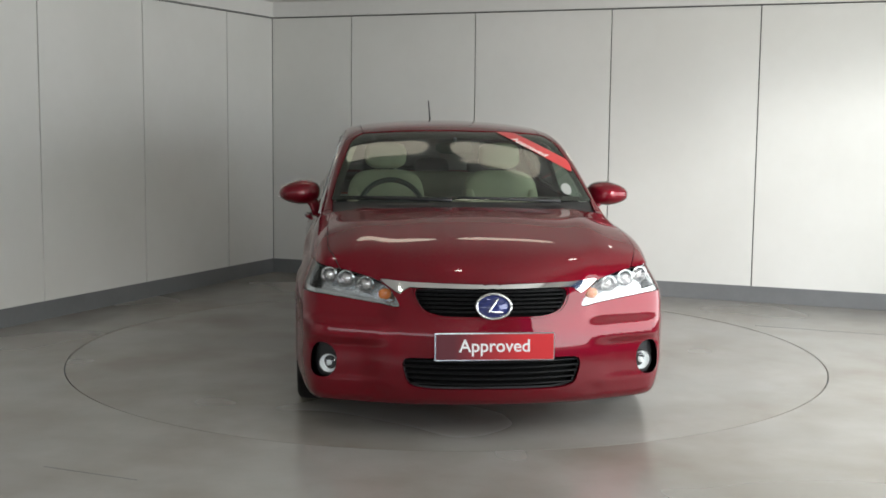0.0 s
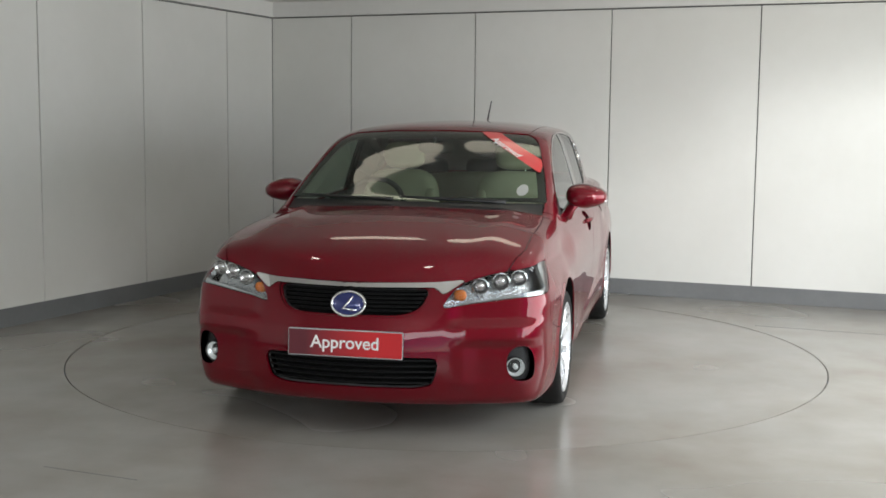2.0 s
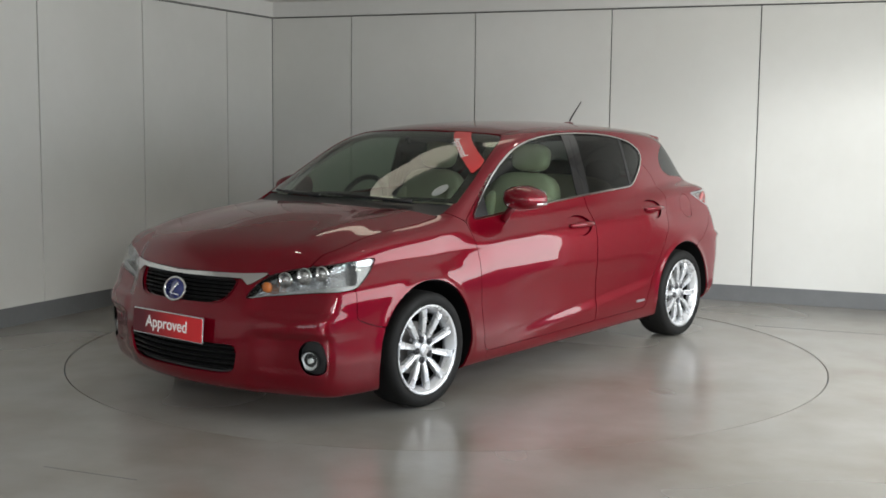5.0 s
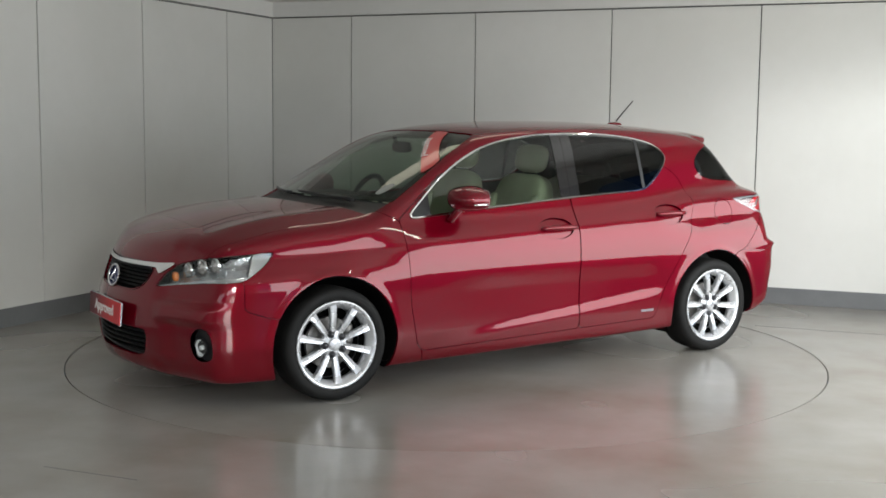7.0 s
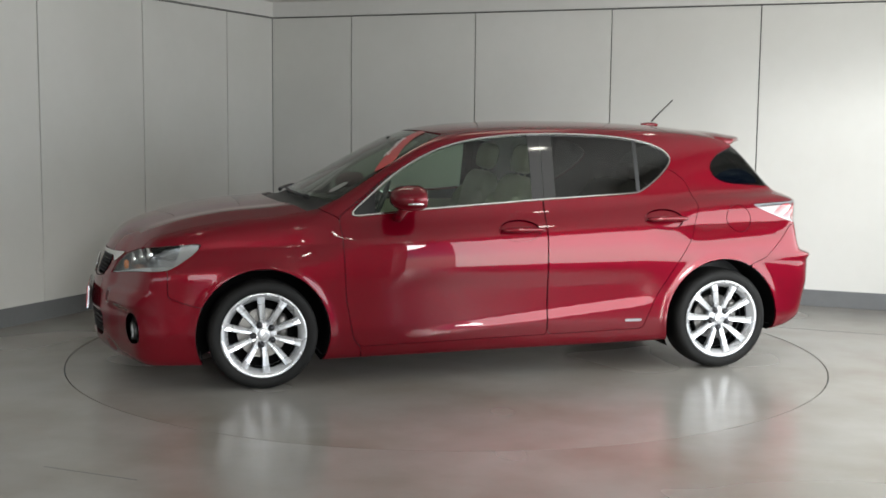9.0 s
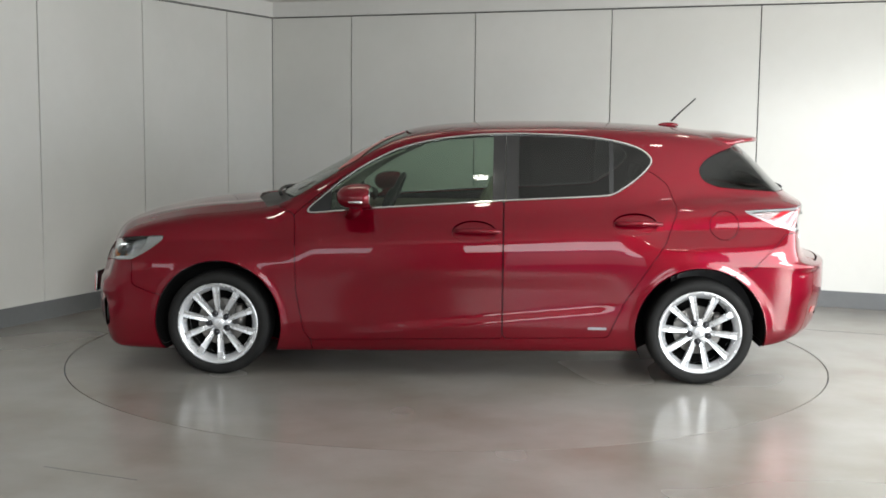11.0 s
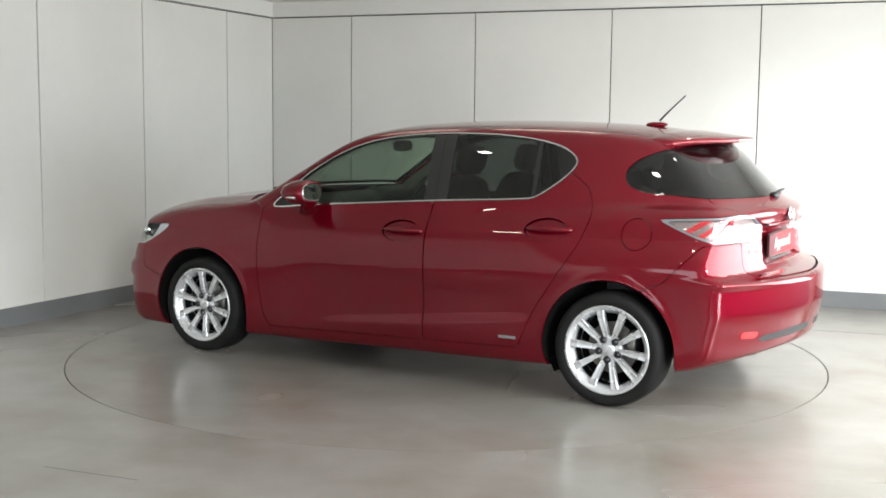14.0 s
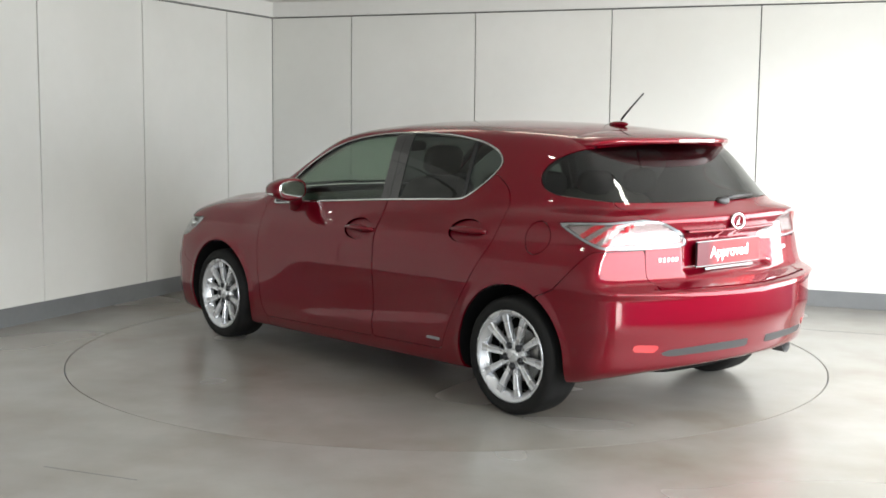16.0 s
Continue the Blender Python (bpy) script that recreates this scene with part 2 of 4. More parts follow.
# ---- the car's body as one field: negative inside, in the car's own space (x ahead, y to its left) ----
def curve(*points):
    """A smooth line through a few (place, value) points."""
    px, py = np.array(points, float).T
    h = np.diff(px)
    d = np.diff(py) / h
    m = np.empty(len(px))
    m[1:-1] = np.where(d[:-1] * d[1:] > 0, 2 * d[:-1] * d[1:] / np.where(np.abs(d[:-1] + d[1:]) < 1e-9, 1, d[:-1] + d[1:]), 0)
    m[0], m[-1] = d[0], d[-1]

    def value(x):
        x = np.clip(x, px[0], px[-1])
        i = np.clip(np.searchsorted(px, x) - 1, 0, len(h) - 1)
        t = (x - px[i]) / h[i]
        t2, t3 = t * t, t * t * t
        return py[i] * (2 * t3 - 3 * t2 + 1) + h[i] * m[i] * (t3 - 2 * t2 + t) + py[i + 1] * (3 * t2 - 2 * t3) + h[i] * m[i + 1] * (t3 - t2)
    return value


def smax(a, b, k):
    return 0.5 * (a + b + np.sqrt((a - b) ** 2 + k * k))


def smin(a, b, k):
    return 0.5 * (a + b - np.sqrt((a - b) ** 2 + k * k))


def step(a, b, x):
    t = np.clip((x - a) / (b - a), 0, 1)
    return t * t * (3 - 2 * t)


AXLE_F, AXLE_R, HUB_Z = 1.32, -1.342, 0.291
ARCH = 0.353
# plan: half-width of the lower body along x
PLAN = curve((-2.2, 0.79), (-2.0, 0.855), (-1.8, 0.882), (-1.5, 0.888), (-1.2, 0.893), (-0.7, 0.876), (0.0, 0.872), (0.8, 0.876), (1.3, 0.893), (1.6, 0.888), (1.85, 0.864), (2.0, 0.824), (2.25, 0.72))
# inset of the side by height, in the doors and at the ends
SIDE = curve((0.10, 0.052), (0.17, 0.028), (0.24, 0.015), (0.32, 0.006), (0.42, 0.008), (0.60, 0.007), (0.66, 0.0105), (0.70, 0.019), (0.74, 0.035), (0.785, 0.057), (0.80, 0.0655), (0.84, 0.072), (0.89, 0.082), (0.93, 0.098), (1.0, 0.136), (1.10, 0.18), (1.3, 0.26))
SIDE_DOOR = curve((0.10, 0.052), (0.17, 0.028), (0.24, 0.015), (0.32, 0.006), (0.42, 0.006), (0.60, 0.004), (0.70, 0.007), (0.77, 0.014), (0.81, 0.024), (0.85, 0.044), (0.89, 0.070), (0.93, 0.098), (1.0, 0.136), (1.10, 0.18), (1.3, 0.26))
# height of the lower body's deck: bonnet, belt, tail
DECK = curve((-2.2, 0.95), (-2.05, 0.985), (-1.9, 1.035), (-1.7, 1.06), (-1.4, 1.055), (-0.8, 1.0), (0.0, 0.97), (0.7, 0.96), (1.05, 0.987), (1.24, 0.974), (1.49, 0.955), (1.855, 0.888), (2.0, 0.843), (2.1, 0.790), (2.18, 0.722), (2.3, 0.60))
CROWN = curve((-2.2, 0.03), (-1.6, 0.045), (-0.5, 0.03), (0.6, 0.045), (1.0, 0.055), (1.4, 0.062), (1.8, 0.064), (2.2, 0.06))
NOSE = curve((0.08, 2.08), (0.13, 2.16), (0.18, 2.195), (0.26, 2.208), (0.36, 2.215), (0.47, 2.205), (0.53, 2.19), (0.60, 2.168), (0.68, 2.145), (0.75, 2.12), (0.9, 2.05))
TAIL = curve((0.18, -1.94), (0.24, -2.07), (0.30, -2.13), (0.40, -2.15), (0.52, -2.172), (0.63, -2.172), (0.652, -2.16), (0.668, -2.11), (0.69, -2.03), (0.71, -2.015), (0.76, -2.003), (0.86, -1.995), (0.93, -2.003), (0.975, -2.028), (1.0, -2.033), (1.04, -2.01), (1.2, -1.98))
FLOOR_Z = curve((-2.2, 0.315), (-2.0, 0.28), (-1.85, 0.243), (-1.7, 0.21), (-1.3, 0.185), (-0.9, 0.163), (0.0, 0.145), (0.9, 0.13), (1.6, 0.125), (2.0, 0.125), (2.2, 0.145))
ROOF = curve((-2.0, 1.30), (-1.75, 1.350), (-1.45, 1.392), (-1.19, 1.417), (-0.95, 1.429), (-0.6, 1.437), (-0.27, 1.434), (0.07, 1.418), (0.25, 1.398), (0.42, 1.362), (0.7, 1.27))
CABIN = curve((0.85, 0.786), (0.92, 0.774), (1.02, 0.748), (1.12, 0.720), (1.22, 0.690), (1.32, 0.657), (1.42, 0.613), (1.5, 0.568))
TAPER = curve((-2.1, 0.17), (-1.7, 0.085), (-1.3, 0.03), (-0.9, 0.006), (-0.3, 0.0), (0.5, 0.0), (1.1, 0.01))
SCREEN = curve((0.85, 1.335), (0.97, 1.13), (1.008, 1.065), (1.148, 0.82), (1.344, 0.47), (1.40, 0.365), (1.5, 0.175))
HATCH = curve((0.7, -1.88), (0.9, -1.90), (0.97, -1.945), (1.042, -1.915), (1.10, -1.865), (1.159, -1.81), (1.26, -1.71), (1.36, -1.58), (1.45, -1.44))


def field(p):
    x, y, z = p[..., 0], np.abs(p[..., 1]) / 1.014, p[..., 2]
    # lower body
    zs = z + 0.035 * x * step(0.5, 0.7, z)
    mid = step(-1.25, -0.85, x) * step(1.15, 0.75, x)
    w = PLAN(x) - SIDE(zs) * (1 - mid) - SIDE_DOOR(zs) * mid
    for ax in (AXLE_F, AXLE_R):                       # flared arches
        r = np.hypot(x - ax, z - HUB_Z)
        w = w + 0.007 * np.exp(-((r - ARCH) / 0.026) ** 2) * step(0.14, 0.3, z)
    # ledge that rises along the foot of the doors
    foot = 0.275 - 0.105 * (x - 0.35)
    w = w + (0.012 * step(foot + 0.045, foot - 0.022, z) - 0.008) * step(-1.0, -0.75, x) * step(0.75, 0.3, x) * step(0.62, 0.5, z)
    side = y - w
    bow = 0.52 * y * y / (1 + 0.9 * y * y)
    ridge = 0.010 * step(0.50, 0.40, y) * step(0.12, 0.3, z) * step(0.72, 0.55, z)
    scoop = 0.028 * step(0.455, 0.405, z) * step(0.185, 0.275, z) * step(0.42, 0.60, y)
    shelf = 0.026 * step(0.545, 0.50, z) * step(0.41, 0.51, y) * step(0.19, 0.26, z)
    front = x - (NOSE(z) - bow + ridge - scoop + shelf - 0.008 * step(0.41, 0.51, y))
    dish = step(0.375, 0.325, y) * step(0.705, 0.735, z) * step(0.915, 0.885, z)
    back = TAIL(z) + (0.21 + 0.14 * step(0.70, 0.62, z)) * y * y
    rear = back * (1 - dish) + np.maximum(back, -1.935) * dish - x
    top = z - (DECK(x) - CROWN(x) * (y / 0.75) ** 2 + 0.012 * np.exp(-((y - 0.56) / 0.09) ** 2) * step(0.9, 1.2, x) * step(2.2, 1.7, x))
    low = FLOOR_Z(x) - z
    body = smax(smax(smax(side, top * 0.9, 0.05), front, 0.055), rear, 0.05)
    body = smax(body, low, 0.03)
    # cabin
    g_side = (y - (CABIN(z) - TAPER(x))) * 0.93
    g_top = z - (ROOF(x) - 0.035 * (y / 0.55) ** 2)
    g_front = (x - (SCREEN(z) - 0.33 * y * y)) * 0.52
    g_rear = ((HATCH(z) + 0.36 * y * y) - x) * 0.72
    g = smax(smax(g_side, g_top, 0.045), smax(g_front, g_rear, 0.01), 0.035)
    g = smax(g, 0.6 - z, 0.02)
    return smin(body, g, 0.03)


def cast(origin, way, reach=2.2, shift=0.0):
    lo, hi = np.zeros(len(way)), np.full(len(way), reach)
    for _ in range(26):
        mid = (lo + hi) / 2
        inside = field(origin + way * mid[:, None]) + shift < 0
        lo, hi = np.where(inside, mid, lo), np.where(inside, hi, mid)
    return origin + way * lo[:, None]


def slope(p, e=0.004):
    n = np.empty_like(p)
    for k in range(3):
        d = np.zeros(3)
        d[k] = e
        n[:, k] = field(p + d) - field(p - d)
    return n / np.maximum(np.linalg.norm(n, axis=1, keepdims=True), 1e-9)


def body_surface(n_mid=180, n_end=84, n_round=310):
    """The whole outer skin: rings round a lengthwise axis, fanned out at both ends."""
    xa, xb, za = -1.15, 1.15, 0.62
    rings = []
    for i in range(n_end):
        rings.append((xa, -math.cos((i + 0.5) / n_end * math.pi / 2)))
    for i in range(n_mid):
        rings.append((xa + (xb - xa) * i / (n_mid - 1), 0.0))
    for i in range(n_end - 1, -1, -1):
        rings.append((xb, math.cos((i + 0.5) / n_end * math.pi / 2)))
    phi = (np.arange(n_round) + 0.5) / n_round * 2 * math.pi - math.pi / 2
    phi = phi - 0.17 * np.sin(2 * phi)
    o, w = [], []
    for x0, c in rings:
        s = math.sqrt(1 - c * c)
        o.append(np.tile((x0, 0, za), (n_round, 1)))
        w.append(np.stack([np.full(n_round, c), s * np.cos(phi), s * np.sin(phi)], 1))
    o, w = np.concatenate(o), np.concatenate(w)
    pts = cast(o, w)
    nr = len(rings)
    idx = np.arange(nr * n_round).reshape(nr, n_round)
    a, b = idx[:-1], idx[1:]
    a2, b2 = np.roll(a, -1, 1), np.roll(b, -1, 1)
    tris = np.concatenate([np.stack([a, b, b2], -1).reshape(-1, 3), np.stack([a, b2, a2], -1).reshape(-1, 3)])
    caps = []
    for ring, pole in ((idx[0], (xa, -1.0)), (idx[-1], (xb, 1.0))):
        q = cast(np.array([(pole[0], 0, za)]), np.array([(pole[1], 0.0, 0.0)]))
        k = len(pts)
        pts = np.concatenate([pts, q])
        nxt = np.roll(ring, -1)
        t = np.stack([np.full(n_round, k), ring, nxt], -1)
        caps.append(t if pole[1] < 0 else t[:, [0, 2, 1]])
    return pts, np.concatenate([tris, *caps])


SKIN_P, SKIN_T = body_surface()
SKIN_N = slope(SKIN_P)
_a, _b, _c = (SKIN_P[SKIN_T[:, i]] for i in range(3))
_flip = np.einsum("ij,ij->i", np.cross(_b - _a, _c - _a), SKIN_N[SKIN_T[:, 0]]) < 0
SKIN_T[_flip] = SKIN_T[_flip][:, [0, 2, 1]]


def cut(p, n, t, g):
    """Keeps the part of the triangles where g < 0; g is given at the points. Returns points, normals, triangles."""
    s = g < 0
    cnt = s[t].sum(1)
    keep = t[cnt == 3]
    new_p, new_n, seen, out, base = [], [], {}, [], len(p)

    def mid(i, j):
        key = (i, j) if i < j else (j, i)
        if key not in seen:
            k = g[i] / (g[i] - g[j])
            seen[key] = base + len(new_p)
            new_p.append(p[i] + (p[j] - p[i]) * k)
            new_n.append(n[i] + (n[j] - n[i]) * k)
        return seen[key]
    for tri in t[(cnt == 1) | (cnt == 2)].tolist():
        ins = [bool(s[i]) for i in tri]
        k = ins.index(True) if sum(ins) == 1 else ins.index(False)
        a, b, c = tri[k], tri[(k + 1) % 3], tri[(k + 2) % 3]
        ab, ac = mid(a, b), mid(a, c)
        if sum(ins) == 1:
            out.append((a, ab, ac))
        else:
            out.extend([(ab, b, c), (ab, c, ac)])
    if new_p:
        p, n = np.concatenate([p, new_p]), np.concatenate([n, new_n])
    t = np.concatenate([keep, np.array(out, int).reshape(-1, 3)])
    used, inv = np.unique(t, return_inverse=True)
    return p[used], n[used], inv.reshape(-1, 3)


def skin(name, fields, material, parent, gap=0.0019, lift=0.0, flange=0.012, label=""):
    """A panel of the skin: the part where every field is negative, drawn back by the gap, with its edge turned inwards."""
    p, n, t = SKIN_P, SKIN_N, SKIN_T
    for f in fields:
        if len(t) == 0:
            break
        p, n, t = cut(p, n, t, f(p) + gap)
    n = n / np.maximum(np.linalg.norm(n, axis=1, keepdims=True), 1e-9)
    p = p + n * lift
    e = np.concatenate([t[:, [0, 1]], t[:, [1, 2]], t[:, [2, 0]]])
    key = np.sort(e, 1)
    _, first, inv, count = np.unique(key, axis=0, return_index=True, return_inverse=True, return_counts=True)
    rim = e[count[inv.ravel()] == 1]
    if flange and len(rim):
        ids = np.unique(rim)
        at_new = {v: i for i, v in enumerate(ids)}
        m0 = len(p)
        centre = np.zeros((len(ids), 3))
        np.add.at(centre, [at_new[v] for v in rim[:, 0]], p[rim[:, 1]] - p[rim[:, 0]])
        way = np.cross(n[ids], centre)
        way /= np.maximum(np.linalg.norm(way, axis=1, keepdims=True), 1e-9)
        p = np.concatenate([p, p[ids], p[ids] - n[ids] * flange])
        n = np.concatenate([n, -way, -way])
        k = len(ids)
        q = np.array([[(m0 + at_new[b], m0 + at_new[a], m0 + k + at_new[a]), (m0 + at_new[b], m0 + k + at_new[a], m0 + k + at_new[b])] for a, b in rim]).reshape(-1, 3)
        t = np.concatenate([t, q])
    me = bpy.data.meshes.new(name)
    me.from_pydata(p.tolist(), [], t.tolist())
    me.polygons.foreach_set("use_smooth", [True] * len(me.polygons))
    me.normals_split_custom_set_from_vertices(n.tolist())
    me.materials.append(material)
    ob = new(name, me)
    ob.parent = parent
    return tagged(ob, label)


def shape(points, plane="xz", r=0.02):
    """The signed distance to a closed outline with corners rounded to about r, seen along one axis or by a mapping."""
    c = np.array(points, float)
    q = []
    for a, b, d in zip(np.roll(c, 1, 0), c, np.roll(c, -1, 0)):
        la, ld = np.linalg.norm(a - b), np.linalg.norm(d - b)
        u, w = b + (a - b) * min(r / la, 0.5), b + (d - b) * min(r / ld, 0.5)
        for k in (0.0, 0.25, 0.5, 0.75, 1.0):
            q.append(u * (1 - k) ** 2 + b * 2 * k * (1 - k) + w * k * k)
    q = np.array(q)
    q = q[np.linalg.norm(q - np.roll(q, 1, 0), axis=1) > 1e-7]

    def distance(p):
        v = plane(p) if callable(plane) else p[:, ["xyz".index(plane[0]), "xyz".index(plane[1])]]
        d = np.full(len(v), 1e9)
        odd = np.zeros(len(v), bool)
        for a, b in zip(q, np.roll(q, -1, 0)):
            e, w = b - a, v - a
            k = np.clip((w @ e) / max(e @ e, 1e-12), 0, 1)
            d = np.minimum(d, np.hypot(*(w - k[:, None] * e).T))
            c = (a[1] > v[:, 1]) != (b[1] > v[:, 1])
            with np.errstate(divide="ignore", invalid="ignore"):
                odd ^= c & (v[:, 0] < (b[0] - a[0]) * (v[:, 1] - a[1]) / (b[1] - a[1]) + a[0])
        return np.where(odd, -d, d)
    return distance


def both(*fields):
    return lambda p: np.max([f(p) for f in fields], axis=0)


def out(*fields):
    """Outside of each of the fields."""
    return lambda p: np.max([-f(p) for f in fields], axis=0)


def mirrored(points):
    """An outline given for y >= 0 from the middle line to the middle line, closed over y < 0."""
    return [*points, *[(-y, z) for y, z in reversed(points) if y > 1e-6]]


car = tagged(new("car"), "glossy red five-door hatchback with alloy wheels on the turntable", "car")
# ---- outlines on the skin ----
def around_front(p):
    return np.stack([np.degrees(np.arctan2(np.abs(p[:, 1]) - 0.25, p[:, 0] - 1.25)) * 0.015, p[:, 2]], 1)


def around_rear(p):
    return np.stack([np.degrees(np.arctan2(np.abs(p[:, 1]) - 0.25, -1.25 - p[:, 0])) * 0.015, p[:, 2]], 1)


def turned(*points):
    return [(u * 0.015, z) for u, z in points]


def left(p):
    return -p[:, 1]


def right(p):
    return p[:, 1]


def ahead(x):
    return lambda p: x - p[:, 0]


def behind(x):
    return lambda p: p[:, 0] - x


def above(z):
    return lambda p: z - p[:, 2]


def below(z):
    return lambda p: p[:, 2] - z


def off_arch(p):
    r = np.minimum(np.hypot(p[:, 0] - AXLE_F, p[:, 2] - HUB_Z), np.hypot(p[:, 0] - AXLE_R, p[:, 2] - HUB_Z))
    return np.minimum(ARCH - r, np.abs(p[:, 1]) - 0.45)


in_arch = out(off_arch)
DLO = both(shape([(0.875, 0.900), (0.61, 1.125), (0.45, 1.222), (0.30, 1.288), (0.12, 1.331), (-0.12, 1.358), (-0.36, 1.365), (-0.62, 1.359), (-0.80, 1.343), (-0.95, 1.315),
                  (-1.045, 1.275), (-1.09, 1.225), (-1.065, 1.175), (-0.99, 1.105), (-0.875, 1.028), (-0.82, 1.018), (-0.27, 0.988), (0.48, 0.936)], "xz", 0.09),
           lambda p: 0.4 - np.abs(p[:, 1]))
DLO_IN = lambda p: DLO(p) + 0.0085
HEAD = both(shape(turned((10.5, 0.585), (14.5, 0.665), (19.5, 0.705), (28, 0.735), (39.5, 0.757), (56.5, 0.776), (53, 0.712), (47.5, 0.642), (35, 0.630), (18.6, 0.603)), around_front, 0.03), ahead(1.4))
LAMP_R = both(shape(turned((60.5, 0.955), (47, 0.968), (28, 0.985), (21, 0.972), (12, 0.925), (3.6, 0.872), (4, 0.846), (26, 0.843), (43, 0.848), (48, 0.872)), around_rear, 0.025), behind(-1.3))
GRILLE = both(shape(mirrored([(0, 0.671), (0.352, 0.672), (0.338, 0.62), (0.305, 0.578), (0.236, 0.558), (0, 0.556)]), "yz", 0.03), ahead(1.8))
INTAKE = both(shape(mirrored([(0, 0.377), (0.40, 0.368), (0.405, 0.33), (0.38, 0.242), (0.30, 0.228), (0, 0.232)]), "yz", 0.03), ahead(1.8))
SURROUND = both(shape(mirrored([(0, 0.691), (0.37, 0.698), (0.505, 0.708), (0.475, 0.686), (0.415, 0.645), (0.375, 0.677), (0.345, 0.676), (0, 0.6735)]), "yz", 0.012), ahead(1.8))
FOG = both(shape(turned((30, 0.37), (32.5, 0.412), (36.5, 0.416), (38.4, 0.36), (38.7, 0.275), (36.5, 0.252), (32.5, 0.255), (30.3, 0.30)), around_front, 0.04), ahead(1.6))
SCREEN_G = both(shape(mirrored([(0, 1.372), (0.30, 1.367), (0.545, 1.352), (0.605, 1.31), (0.685, 1.12), (0.745, 0.92), (0, 0.90)]), "yz", 0.04), ahead(0.15),
                lambda p: p[:, 0] - (1.085 - 0.33 * p[:, 1] ** 2))
COWL = both(lambda p: (1.085 - 0.33 * p[:, 1] ** 2) - p[:, 0], lambda p: p[:, 0] - (1.225 - 0.31 * p[:, 1] ** 2), lambda p: np.abs(p[:, 1]) - 0.715, above(0.85))
HOOD_EDGE = curve((0.9, 0.71), (1.3, 0.738), (1.75, 0.738), (1.9, 0.70), (2.0, 0.62), (2.1, 0.49), (2.2, 0.42))
HOOD = both(lambda p: (1.225 - 0.31 * p[:, 1] ** 2) - p[:, 0], lambda p: np.abs(p[:, 1]) - HOOD_EDGE(p[:, 0]), above(0.697), out(HEAD))
HATCH_G = both(shape([(-1.335, 1.17), (-1.375, 1.225), (-1.44, 1.262), (-1.56, 1.305), (-1.75, 1.36), (-2.2, 1.36), (-2.2, 1.045), (-1.80, 1.052), (-1.60, 1.066), (-1.45, 1.075), (-1.36, 1.11)], "xz", 0.05),
               lambda p: p[:, 2] - 1.335)
TAILGATE = both(shape(mirrored([(0, 1.345), (0.49, 1.338), (0.60, 1.20), (0.64, 1.02), (0.60, 0.99), (0.592, 0.85), (0.60, 0.70), (0.56, 0.668), (0, 0.662)]), "yz", 0.03), behind(-1.5), out(HATCH_G))
FRONT_SIDE = shape([(1.81, 0.72), (1.81, 0.50), (1.70, 0.46), (1.60, 0.44), (1.60, 0.0), (2.6, 0.0), (2.6, 0.72)], "xz", 0.02)
F_BUMPER = both(FRONT_SIDE, below(0.697), out(HOOD), out(HEAD), out(GRILLE), out(INTAKE), out(FOG), off_arch)
R_BUMPER = both(shape([(-1.50, 0.60), (-1.62, 0.648), (-1.80, 0.835), (-1.93, 0.842), (-2.0, 0.668), (-2.6, 0.668), (-2.6, 0.0), (-1.50, 0.0)], "xz", 0.012), out(TAILGATE), out(LAMP_R), off_arch)
F_DOOR = both(shape([(0.893, 0.80), (0.905, 0.905), (0.60, 1.145), (-0.262, 1.10), (-0.262, 0.236), (0.80, 0.208), (0.838, 0.25), (0.88, 0.47)], "xz", 0.02), out(DLO), lambda p: 0.4 - np.abs(p[:, 1]))
R_DOOR = both(shape([(-0.266, 1.12), (-0.95, 1.12), (-1.06, 1.165), (-1.165, 1.09), (-1.214, 0.952), (-1.15, 0.78), (-1.023, 0.59), (-0.93, 0.45), (-0.861, 0.30), (-0.845, 0.252), (-0.266, 0.236)], "xz", 0.03), out(DLO), off_arch, lambda p: 0.4 - np.abs(p[:, 1]))
FENDER = both(shape([(0.893, 0.80), (0.905, 0.90), (1.02, 0.955), (1.3, 1.1), (1.9, 1.0), (2.3, 0.72), (2.3, 0.0), (0.78, 0.0), (0.80, 0.208), (0.838, 0.25), (0.88, 0.47)], "xz", 0.015),
              out(HOOD), out(HEAD), out(F_BUMPER), out(FOG), out(COWL), out(SCREEN_G), out(INTAKE), out(GRILLE), off_arch, lambda p: 0.3 - np.abs(p[:, 1]), above(0.12))
ROOF_P = both(lambda p: np.abs(p[:, 1]) - 0.535, above(1.28), out(SCREEN_G), out(HATCH_G), out(TAILGATE), ahead(-1.62))
FUEL = both(lambda p: np.hypot(p[:, 0] + 1.463, p[:, 2] - 0.876) - 0.078, left)


def cup(cx, cz):
    return both(lambda p: (np.hypot((p[:, 0] - cx) / 0.118, (p[:, 2] - cz) / 0.058) - 1) * 0.058, lambda p: 0.4 - np.abs(p[:, 1]))


F_CUP, R_CUP = cup(-0.103, 0.822), cup(-0.98, 0.874)

